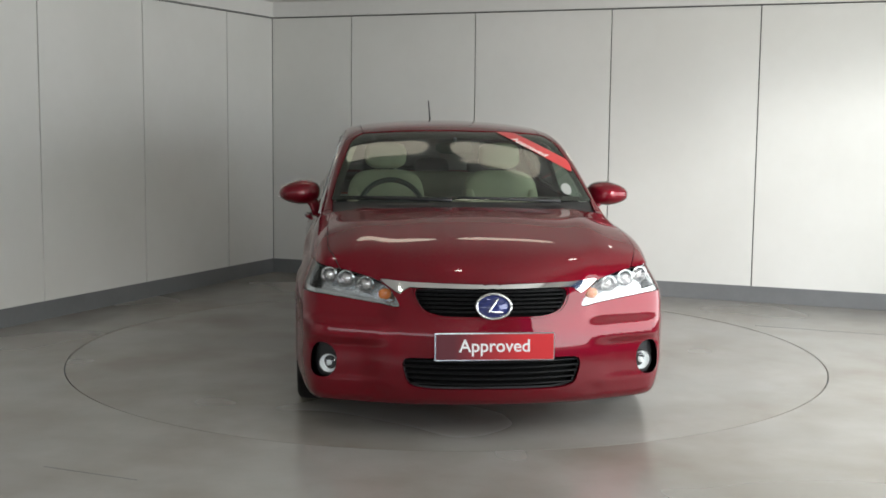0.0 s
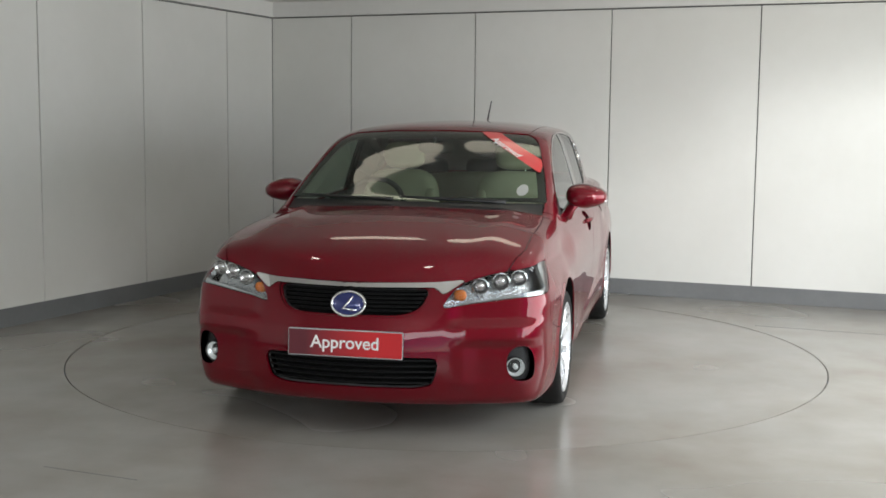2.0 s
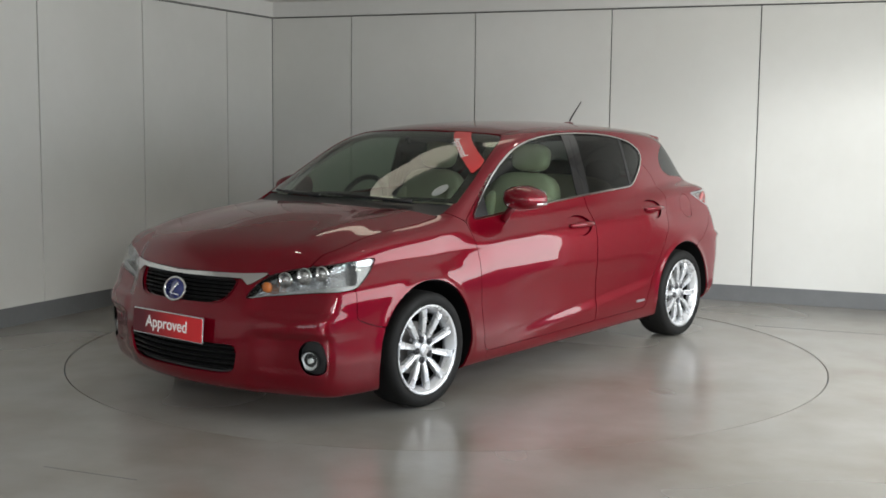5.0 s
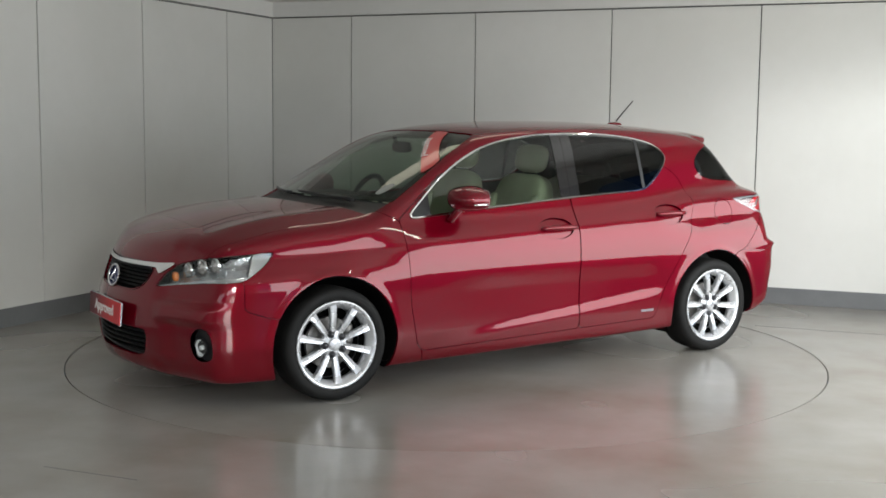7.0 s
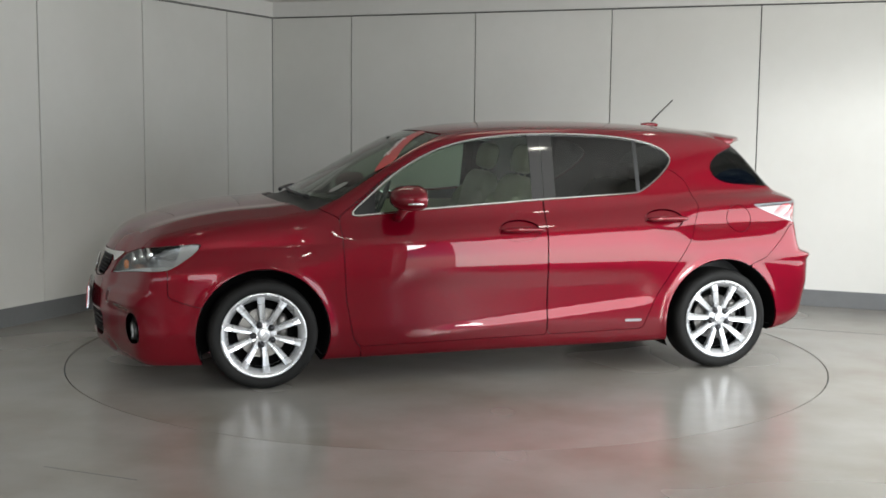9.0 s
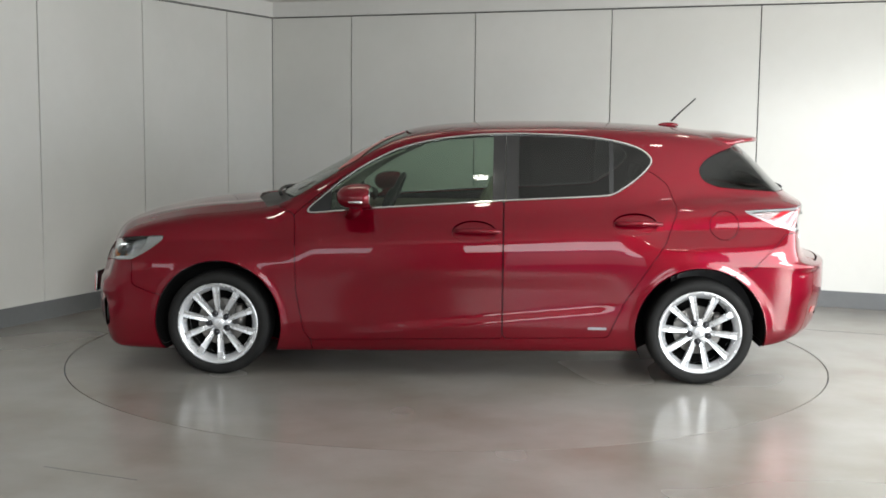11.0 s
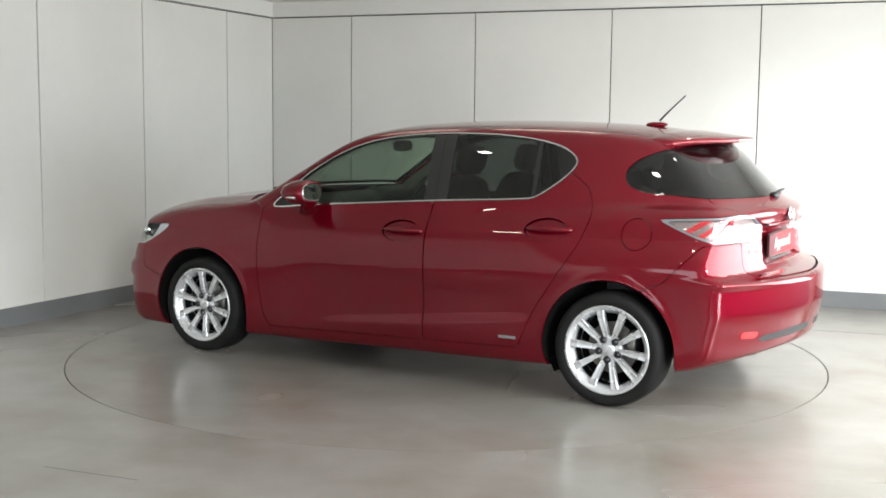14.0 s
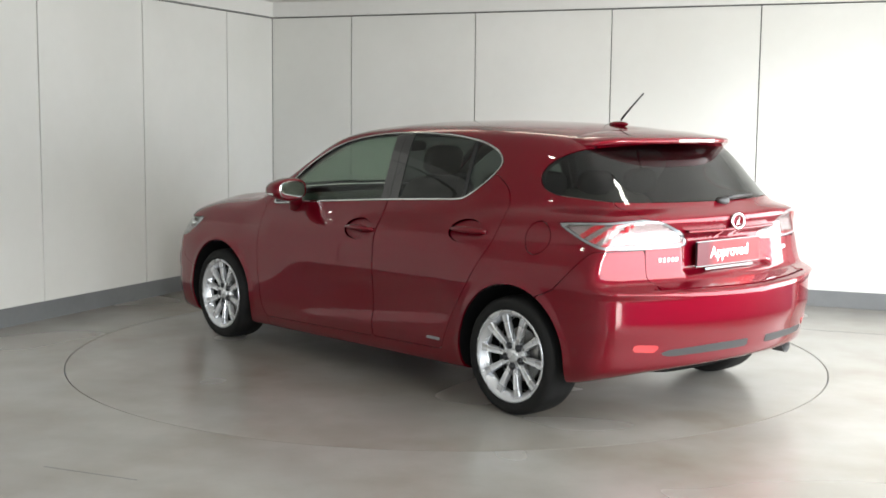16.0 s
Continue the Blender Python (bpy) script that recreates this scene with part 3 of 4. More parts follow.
# ---- glass, painted and trim materials of the car ----
def pane_material(name, tint, gloss=1.0):
    m = bpy.data.materials.new(name)
    m.use_nodes = True
    n, l = m.node_tree.nodes, m.node_tree.links
    n.remove(n["Principled BSDF"])
    clear, shine, mix, fr = n.new("ShaderNodeBsdfTransparent"), n.new("ShaderNodeBsdfGlossy"), n.new("ShaderNodeMixShader"), n.new("ShaderNodeLayerWeight")
    clear.inputs["Color"].default_value = (*tint, 1)
    shine.inputs["Roughness"].default_value = 0.012
    shine.inputs["Color"].default_value = (gloss, gloss, gloss, 1)
    fr.inputs["Blend"].default_value = 0.5
    power, scale = n.new("ShaderNodeMath"), n.new("ShaderNodeMath")
    power.operation, scale.operation = "POWER", "MULTIPLY_ADD"
    power.inputs[1].default_value, scale.inputs[1].default_value, scale.inputs[2].default_value = 5.0, 0.92, 0.045
    l.new(fr.outputs["Facing"], power.inputs[0])
    l.new(power.outputs[0], scale.inputs[0])
    l.new(scale.outputs[0], mix.inputs["Fac"])
    l.new(clear.outputs[0], mix.inputs[1])
    l.new(shine.outputs[0], mix.inputs[2])
    l.new(mix.outputs[0], n["Material Output"].inputs["Surface"])
    return m


WINDSCREEN = pane_material("windscreen_glass", (0.44, 0.52, 0.45))
SIDE_GLASS = pane_material("side_glass", (0.55, 0.66, 0.58))
PRIVACY = pane_material("privacy_glass", (0.10, 0.11, 0.11))
LENS = pane_material("lamp_lens", (0.93, 0.95, 0.95))
RED_LENS = mat("red_lens", (0.5, 0.012, 0.02), 0.12, 0.0, Coat_Weight=1.0)
CLEAR_LAMP = mat("clear_lamp_reflector", (0.75, 0.72, 0.72), 0.18, 0.75, Coat_Weight=1.0)
def faceted(name, colour, metal, scale):
    """A lamp reflector of many small facets."""
    m = mat(name, colour, 0.16, metal, Coat_Weight=0.5)
    n, l = m.node_tree.nodes, m.node_tree.links
    tc, v, bp = n.new("ShaderNodeTexCoord"), n.new("ShaderNodeTexVoronoi"), n.new("ShaderNodeBump")
    v.inputs["Scale"].default_value = scale
    bp.inputs["Strength"].default_value, bp.inputs["Distance"].default_value = 0.4, 0.006
    l.new(tc.outputs["Object"], v.inputs["Vector"])
    l.new(v.outputs["Distance"], bp.inputs["Height"])
    l.new(bp.outputs[0], n["Principled BSDF"].inputs["Normal"])
    return m


FACETS = faceted("faceted_reflector", (0.5, 0.51, 0.53), 0.75, 90)
FACETS_PINK = faceted("tinted_reflector", (0.36, 0.27, 0.27), 0.6, 130)
AMBER = mat("amber_lens", (0.75, 0.2, 0.03), 0.15, 0.0, Coat_Weight=1.0)
SLAT_BLACK = mat("slat_black", (0.004, 0.004, 0.0045), 0.5, 0.0, Specular_IOR_Level=0.25)
FOG_BOWL = mat("fog_reflector", (0.86, 0.87, 0.88), 0.3, 0.35)
LAMP_SILVER = mat("lamp_silver", (0.62, 0.63, 0.65), 0.2, 0.9)
LAMP_DARK = mat("lamp_housing", (0.34, 0.35, 0.37), 0.3, 0.6)
GLOSS_BLACK = mat("gloss_black", (0.008, 0.008, 0.009), 0.12, 0.0, Coat_Weight=1.0)
LEATHER = mottle(mat("cream_leather", (0.55, 0.5, 0.4), 0.5), (0.50, 0.455, 0.36), (0.60, 0.55, 0.44), 6, rough=(0.42, 0.6), bump=0.15, fine=0.3)
GREY_TRIM = mottle(mat("grey_trim", (0.06, 0.06, 0.062), 0.65), (0.045, 0.045, 0.047), (0.075, 0.075, 0.078), 9, rough=(0.55, 0.75), bump=0.15)
LINING = mottle(mat("light_lining", (0.4, 0.38, 0.34), 0.85), (0.37, 0.35, 0.31), (0.43, 0.41, 0.37), 12)
PLATE_RED = mat("plate_red", (0.62, 0.03, 0.035), 0.3, 0.0, Coat_Weight=0.6)
WHITE_INK = mat("white_print", (0.85, 0.85, 0.84), 0.4)
EMBLEM_BLUE = mat("emblem_blue", (0.02, 0.03, 0.16), 0.15, 0.2, Coat_Weight=1.0)
NUT = mat("dark_steel", (0.05, 0.05, 0.055), 0.35, 0.7)
BRAKE = mat("brake_iron", (0.22, 0.21, 0.2), 0.4, 0.8)


def gradient_plate():
    """Dark maroon fading to red along the plate's length."""
    m = mat("plate_gradient", (0.5, 0.03, 0.03), 0.5, 0.0, Specular_IOR_Level=0.3)
    n, l = m.node_tree.nodes, m.node_tree.links
    tc, sep, ramp = n.new("ShaderNodeTexCoord"), n.new("ShaderNodeSeparateXYZ"), n.new("ShaderNodeValToRGB")
    l.new(tc.outputs["Generated"], sep.inputs[0])
    l.new(sep.outputs["X"], ramp.inputs["Fac"])
    ramp.color_ramp.elements[0].position, ramp.color_ramp.elements[0].color = 0.15, (0.11, 0.022, 0.03, 1)
    ramp.color_ramp.elements[1].position, ramp.color_ramp.elements[1].color = 0.75, (0.62, 0.03, 0.035, 1)
    l.new(ramp.outputs["Color"], n["Principled BSDF"].inputs["Base Color"])
    return m


PLATE = gradient_plate()


# ---- shaped meshes ----
def tube(path, radius, n=8, flat=1.0):
    """A rod along a path; radius may be a list, one for each point."""
    bm = bmesh.new()
    pts = [Vector(p) for p in path]
    rad = radius if isinstance(radius, (list, tuple)) else [radius] * len(pts)
    rings = []
    for i, p in enumerate(pts):
        d = (pts[min(i + 1, len(pts) - 1)] - pts[max(i - 1, 0)]).normalized()
        u = d.orthogonal().normalized() if abs(d.z) > 0.95 else Vector((0, 0, 1)).cross(d).normalized()
        w = d.cross(u)
        rings.append([bm.verts.new(p + (u * math.cos(2 * math.pi * k / n) + w * math.sin(2 * math.pi * k / n) * flat) * rad[i]) for k in range(n)])
    for a, b in zip(rings, rings[1:]):
        for k in range(n):
            bm.faces.new((a[k], a[(k + 1) % n], b[(k + 1) % n], b[k]))
    bm.faces.new(rings[0][::-1])
    bm.faces.new(rings[-1])
    bmesh.ops.recalc_face_normals(bm, faces=bm.faces)
    return bm


def blob(centre, size, power=2.6, n=20, m=None):
    """A rounded cushion-like solid."""
    bm = bmesh.new()
    bmesh.ops.create_uvsphere(bm, u_segments=n, v_segments=n // 2 + 2, radius=1.0)
    for v in bm.verts:
        c = [math.copysign(abs(k) ** (2.0 / power), k) for k in v.co]
        v.co = Vector([c[i] * size[i] / 2 for i in range(3)])
        if m:
            v.co = m @ v.co
        v.co += Vector(centre)
    return bm


def nose_x(y, z):
    return float(cast(np.array([(1.0, y, z)]), np.array([(1.0, 0.0, 0.0)]))[0, 0])


def tail_x(y, z):
    return float(cast(np.array([(-1.0, y, z)]), np.array([(-1.0, 0.0, 0.0)]))[0, 0])


def side_y(x, z, s=1):
    return s * abs(float(cast(np.array([(x, 0.0, z)]), np.array([(0.0, 1.0, 0.0)]))[0, 1]))


def deck_z(x, y):
    return float(cast(np.array([(x, y, 0.6)]), np.array([(0.0, 0.0, 1.0)]))[0, 2])


def letters(words, size, m, material, parent, depth=0.001):
    """Raised lettering as one mesh."""
    data = bpy.data.curves.new("lettering", "FONT")
    data.offset, data.body, data.size, data.extrude, data.align_x, data.align_y = size * 0.012, words, size, depth, "CENTER", "CENTER"
    tmp = bpy.data.objects.new("lettering", data)
    me = bpy.data.meshes.new_from_object(tmp)
    bpy.data.objects.remove(tmp)
    me.transform(m)
    me.materials.clear()
    me.materials.append(material)
    ob = new("lettering", me)
    ob.parent = parent
    return tagged(ob, "white printed word")


# ---- skin panels ----
sides = (left, right)
skin("bonnet", [HOOD, out(SURROUND)], PAINT, car, label="red bonnet")
skin("front_bumper", [F_BUMPER, out(SURROUND)], PAINT, car, label="red front bumper")
skin("rear_bumper", [R_BUMPER], PAINT, car, label="red rear bumper")
hatch = skin("tailgate", [TAILGATE, out(LAMP_R)], PAINT, car, label="red tailgate")
skin("roof", [ROOF_P], PAINT, car, label="red roof")
skin("cowl", [COWL, out(HOOD)], BLACK, car, lift=-0.012, label="black plastic cowl under the windscreen")
screen = skin("windscreen", [SCREEN_G], WINDSCREEN, car, gap=0.002, lift=-0.003, flange=0.004, label="clear windscreen")
skin("windscreen_border", [SCREEN_G, lambda p: -0.04 - SCREEN_G(p)], GLOSS_BLACK, screen, gap=0.001, lift=-0.006, flange=0.0)
skin("rear_window", [HATCH_G], PRIVACY, car, gap=0.002, lift=-0.002, flange=0.006, label="dark tinted wraparound rear window")
skin("chrome_surround", [SURROUND], CHROME, car, gap=0.0, lift=0.006, flange=0.03, label="chrome strip over the grille")
skin("body_shell", [off_arch, *[out(f) for f in (HOOD, F_BUMPER, R_BUMPER, TAILGATE, ROOF_P, COWL, SCREEN_G, HATCH_G, HEAD, LAMP_R, GRILLE, INTAKE, FOG, DLO, F_DOOR, R_DOOR, FENDER, SURROUND, FUEL)]], PAINT, car, label="red body shell")
for side in sides:
    skin("front_wing", [FENDER, side], PAINT, car, label="red front wing")
    door = skin("front_door", [F_DOOR, out(F_CUP), side], PAINT, car, label="red front door")
    skin("handle_cup", [F_CUP, side], PAINT, door, gap=-0.001, lift=-0.012, flange=-0.010)
    rdoor = skin("rear_door", [R_DOOR, out(R_CUP), side], PAINT, car, label="red rear door")
    skin("handle_cup", [R_CUP, side], PAINT, rdoor, gap=-0.001, lift=-0.012, flange=-0.010)
    skin("window_trim", [DLO, out(DLO_IN), side], CHROME, car, gap=0.001, lift=0.003, flange=0.012, label="chrome window trim")
    skin("side_window", [DLO_IN, ahead(-0.205), behind(0.70), side], SIDE_GLASS, door, gap=0.001, lift=-0.006, flange=0.003, label="clear side window")
    skin("corner_panel", [DLO_IN, ahead(0.70), side], BLACK, door, gap=0.001, lift=-0.003, flange=0.006)
    skin("pillar_cover", [DLO_IN, behind(-0.20), ahead(-0.272), side], GLOSS_BLACK, door, gap=0.001, lift=-0.003, flange=0.006)
    skin("pillar_cover", [DLO_IN, behind(-0.272), ahead(-0.345), side], GLOSS_BLACK, rdoor, gap=0.001, lift=-0.003, flange=0.006)
    skin("side_window", [DLO_IN, behind(-0.345), ahead(-0.845), side], PRIVACY, rdoor, gap=0.001, lift=-0.006, flange=0.003, label="dark tinted side window")
    skin("window_bar", [DLO_IN, behind(-0.845), ahead(-0.868), side], BLACK, rdoor, gap=0.0, lift=-0.003, flange=0.006)
    skin("quarter_window", [DLO_IN, behind(-0.868), side], PRIVACY, rdoor, gap=0.001, lift=-0.006, flange=0.003)
skin("fuel_flap", [FUEL], PAINT, car, gap=0.002, label="round red fuel flap")
for side in sides:
    skin("pillar_lining", [out(SCREEN_G), out(DLO), above(0.985), ahead(0.3), lambda p: 0.5 - np.abs(p[:, 1]), side], LINING, car, gap=-0.01, lift=-0.036, flange=0.0, label="pale windscreen pillar lining")
# dark lining under the skin and in the wheel arches
skin("lining", [out(DLO), out(SCREEN_G), out(HATCH_G), out(HEAD), out(GRILLE), out(INTAKE), out(FOG), out(LAMP_R), off_arch], GREY_TRIM, car, gap=0.0, lift=-0.03, flange=0.0)
for ax in (AXLE_F, AXLE_R):
    for s in (1, -1):
        bm = bmesh.new()
        rows = []
        for i in range(33):
            a = math.radians(-27 + (234 if ax > 0 else 221) * i / 32)
            rows.append([bm.verts.new((ax + (ARCH - 0.004) * math.cos(a), s * y, HUB_Z + (ARCH - 0.004) * math.sin(a))) for y in (max(0.82, side_y(ax + (ARCH + 0.006) * math.cos(a), HUB_Z + (ARCH + 0.006) * math.sin(a)) - 0.005), 0.80, 0.56)])
            rows[-1].append(bm.verts.new((ax + 0.05 * math.cos(a), s * 0.555, HUB_Z + 0.05 * math.sin(a))))
        for a, b in zip(rows, rows[1:]):
            for k in range(3):
                bm.faces.new((a[k], a[k + 1], b[k + 1], b[k]))
        part("arch_liner", bm, DARK, car, "black wheel arch liner", True)

# ---- grilles ----
def bars(name, outline, heights, reach, material, back, radius, parent, flat=0.45):
    for z in heights:
        ys = [y for y in np.linspace(-0.42, 0.42, 85) if float(outline(np.array([(2.2, y, z)]))[0]) < -0.002]
        if len(ys) > 3:
            part(name, tube([(nose_x(y, z) - back, y, z) for y in ys[::2] + ys[-1:]], radius, 6, flat), material, parent, "", True)


grille = skin("grille", [GRILLE], DARK, car, gap=-0.01, lift=-0.055, flange=-0.06, label="black slatted upper grille")
bars("slat", GRILLE, (0.574, 0.592, 0.610, 0.628, 0.646, 0.661), 0.35, SLAT_BLACK, 0.016, 0.011, grille, 0.42)
intake = skin("air_intake", [INTAKE], DARK, car, gap=-0.01, lift=-0.07, flange=-0.07, label="black slatted lower air intake")
bars("slat", INTAKE, (0.252, 0.278, 0.304, 0.330, 0.356), 0.4, SLAT_BLACK, 0.02, 0.012, intake, 0.45)


def emblem(x, z, tilt, w, h, parent, name="emblem", blue=True):
    """An oval badge: a chrome ring, a dark oval and a slanted chrome bar."""
    sgn = 1 if x > 0 else -1
    m = Matrix.Translation((x, 0, z)) @ Matrix.Rotation(radians(tilt), 4, "Y") @ Matrix.Rotation(radians(90) * sgn, 4, "Z") @ Matrix.Rotation(radians(90), 4, "X")
    bm = lathe([(0.0, 0.0), (0.9, 0.004), (0.92, 0.0), (0.0, -0.004)], 40, "z")
    bm.transform(m @ Matrix.Diagonal((w / 2, h / 2, 1, 1)))
    badge = part(name, bm, EMBLEM_BLUE if blue else PAINT, parent, "oval blue badge with a chrome ring" if blue else "oval chrome badge", True)
    bm = tube([(math.cos(a) * w / 2 * 0.94, math.sin(a) * h / 2 * 0.94, 0.005) for a in np.linspace(0, 2 * math.pi, 41)], 0.0065, 8)
    bm.transform(m)
    part("ring", bm, CHROME, badge, "", True)
    bm = tube([(w * 0.12, h * 0.28, 0.008), (-w * 0.14, -h * 0.2, 0.008), (w * 0.24, -h * 0.24, 0.008)], [0.005, 0.007, 0.005], 6)
    bm.transform(m)
    part("stroke", bm, CHROME, badge, "", True)


emblem(2.176, 0.602, -14, 0.165, 0.118, car)


def plate(name, x, y, z, tilt, facing, parent):
    sgn = facing
    m = Matrix.Translation((x, y, z)) @ Matrix.Rotation(radians(tilt), 4, "Y") @ Matrix.Rotation(radians(90) * sgn, 4, "Z") @ Matrix.Rotation(radians(90), 4, "X")
    bm = bmesh.new()
    box(bm, (-0.268, -0.062, -0.008), (0.268, 0.062, 0.0), None, 0.003)
    holder = part("plate_holder", bm, LAMP_SILVER if facing > 0 else GLOSS_BLACK, parent, "thin plate holder")
    bm = bmesh.new()
    box(bm, (-0.2625, -0.056, 0.0), (0.2625, 0.056, 0.004))
    holder.matrix_basis = m
    part("show_plate", bm, PLATE, holder, "red show plate fading to maroon")
    letters("Approved", 0.079, Matrix.Translation((0, 0.002, 0.0052)), WHITE_INK, holder, 0.0006)
    bm = bmesh.new()
    box(bm, (-0.2, -0.078, 0.0), (0.2, -0.066, 0.006))
    if facing < 0:
        part("strip", bm, GLOSS_BLACK, holder)
    else:
        bm.free()


plate("front_plate", 2.232, 0.0, 0.431, -4, 1, car)

# ---- lamps ----
for s, side in ((1, left), (-1, right)):
    lamp = skin("headlight", [HEAD, side], LENS, car, gap=0.002, lift=0.0, flange=0.004, label="clear headlight with three round reflectors")
    skin("housing", [HEAD, side], FACETS, lamp, gap=0.0, lift=-0.07, flange=-0.06)
    skin("lower_strip", [HEAD, lambda p: p[:, 2] - (0.598 + 0.065 * (np.abs(p[:, 1]) - 0.42) / 0.4), side], LAMP_SILVER, lamp, gap=0.003, lift=-0.012, flange=0.02)
    skin("rear_strip", [HEAD, lambda p: p[:, 0] - 1.79 + 0.45 * (p[:, 2] - 0.65), side], LAMP_SILVER, lamp, gap=0.003, lift=-0.014, flange=0.02)
    for y, z, r in ((0.725, 0.712, 0.033), (0.648, 0.698, 0.036), (0.560, 0.677, 0.034)):
        x = nose_x(y, z) - 0.05
        bm = lathe([(r, 0.03), (r * 1.12, 0.03), (r * 1.12, 0.02), (r * 0.9, 0.0), (r * 0.4, -0.02), (0.0, -0.022)], 28, "x")
        bm.transform(Matrix.Translation((x, s * y, z)) @ Matrix.Rotation(radians(12 * s), 4, "Z"))
        bowl = part("reflector", bm, CHROME, lamp, "", True)
        bm = bmesh.new()
        bmesh.ops.create_uvsphere(bm, u_segments=18, v_segments=12, radius=r * 0.74)
        bm.transform(Matrix.Translation((x + 0.004, s * y, z)))
        part("bulb_lens", bm, CLEAR_LAMP, bowl, "", True)
    bm = blob((nose_x(0.478, 0.638) - 0.035, s * 0.478, 0.638), (0.03, 0.06, 0.05), 2.4, 14)
    part("indicator", bm, AMBER, lamp, "amber indicator", True)
    # fog lamp in its black recess
    recess = skin("fog_recess", [FOG, side], BLACK, car, gap=-0.001, lift=-0.035, flange=-0.036, label="black fog lamp recess")
    x, y, z = nose_x(0.732, 0.315) - 0.026, s * 0.732, 0.315
    m = Matrix.Translation((x, y, z)) @ Matrix.Rotation(radians(14 * s), 4, "Z")
    bm = lathe([(0.046, -0.01), (0.050, 0.006), (0.046, 0.012), (0.043, 0.006)], 28, "x")
    bm.transform(m)
    fog = part("fog_lamp", bm, BLACK, recess, "", True)
    bm = lathe([(0.043, 0.006), (0.03, 0.014), (0.0, 0.018)], 28, "x")
    bm.transform(m)
    part("lens", bm, LENS, fog, "", True)
    bm = lathe([(0.043, 0.004), (0.03, -0.015), (0.012, -0.02), (0.012, 0.004), (0.0, 0.006)], 28, "x")
    bm.transform(m)
    part("reflector", bm, FOG_BOWL, fog, "", True)
    # rear lamp: clear lens over a red band, a pale reflector and a red outer part
    tail = skin("rear_lamp", [LAMP_R, side], LENS, car, gap=0.002, lift=0.002, flange=0.01, label="rear lamp with red and clear bands")
    RIM = lambda p: LAMP_R(p) + 0.010
    skin("rim", [LAMP_R, out(RIM), side], LAMP_DARK, tail, gap=0.0, lift=-0.004, flange=0.0)
    LOW = lambda p: p[:, 2] - (0.866 - 0.03 * np.clip(np.abs(p[:, 1]) - 0.65, 0, 1))
    OUTER = lambda p: 0.66 - np.abs(p[:, 1])
    skin("red_band", [RIM, LOW, side], RED_LENS, tail, gap=0.001, lift=-0.006, flange=0.0)
    skin("clear_reflector", [RIM, out(LOW), out(OUTER), side], FACETS_PINK, tail, gap=0.001, lift=-0.012, flange=0.0)
    for c in (0.575, 0.665, 0.755):
        STRIPE = lambda p, c=c: np.abs(around_rear(p)[:, 0] + 1.6 * (p[:, 2] - 0.9) - c) - 0.023
        skin("red_stripe", [RIM, out(LOW), OUTER, STRIPE, side], RED_LENS, tail, gap=0.001, lift=-0.006, flange=0.006)
    skin("outer_reflector", [RIM, out(LOW), OUTER, side], FACETS_PINK, tail, gap=0.001, lift=-0.014, flange=0.0)

# ---- rear details ----
emblem(-2.012, 0.953, 4, 0.105, 0.075, hatch, blue=False)
plate("rear_plate", -1.972, 0.0, 0.802, 0, -1, hatch)
bm = bmesh.new()
rows = []
for i in range(25):
    y = -0.36 + 0.72 * i / 24
    x = tail_x(y, 0.925) - 0.012
    rows.append([bm.verts.new((x + dx, y, 0.915 + dz)) for dx, dz in ((0.02, 0.012), (-0.012, 0.008), (-0.014, -0.004), (0.02, -0.008))])
for a, b in zip(rows, rows[1:]):
    for k in range(3):
        bm.faces.new((a[k], a[k + 1], b[k + 1], b[k]))
bmesh.ops.recalc_face_normals(bm, faces=bm.faces)
part("plate_light_bar", bm, PAINT, hatch, "", True)
for y0, w, n in ((0.40, 0.125, 5), (-0.56, 0.13, 6)):
    for i in range(n):                                # raised chrome marks, too small to read
        y = y0 + w * (i + 0.5) / n
        x = tail_x(y, 0.79)
        bm = bmesh.new()
        box(bm, (x - 0.004, y - w / n * 0.36, 0.782), (x + 0.004, y + w / n * 0.36, 0.80), None, 0.001)
        part("badge_mark", bm, ALLOY, hatch, "small chrome mark")
DIFF = both(shape(mirrored([(0, 0.405), (0.30, 0.402), (0.55, 0.388), (0.60, 0.372), (0.55, 0.356), (0.30, 0.364), (0, 0.368)]), "yz", 0.01), behind(-1.5), lambda p: 0.075 - np.abs(p[:, 1]))
for side in sides:
    skin("bumper_insert", [DIFF, side], mat("grey_insert", (0.035, 0.035, 0.036), 0.45), car, gap=0.0, lift=0.002, flange=0.006, label="dark grey bumper insert")
    skin("rear_reflector", [both(shape([(0.60, 0.412), (0.72, 0.420), (0.725, 0.388), (0.62, 0.380)], lambda p: np.stack([np.abs(p[:, 1]), p[:, 2]], 1), 0.01), behind(-1.5)), side], RED_LENS, car, gap=0.0, lift=0.003, flange=0.006, label="red bumper reflector")
bm = lathe([(0.028, 0.0), (0.032, -0.07), (0.036, -0.07), (0.034, 0.0)], 20, "x")
bm.transform(Matrix.Translation((-1.96, -0.46, 0.285)))
part("exhaust_tip", bm, BLACK, car, "dark exhaust tip", True)
bm = blob((-1.85, 0.15, 0.29), (0.28, 0.85, 0.10), 3.0)
part("silencer", bm, DARK, car, "", True)
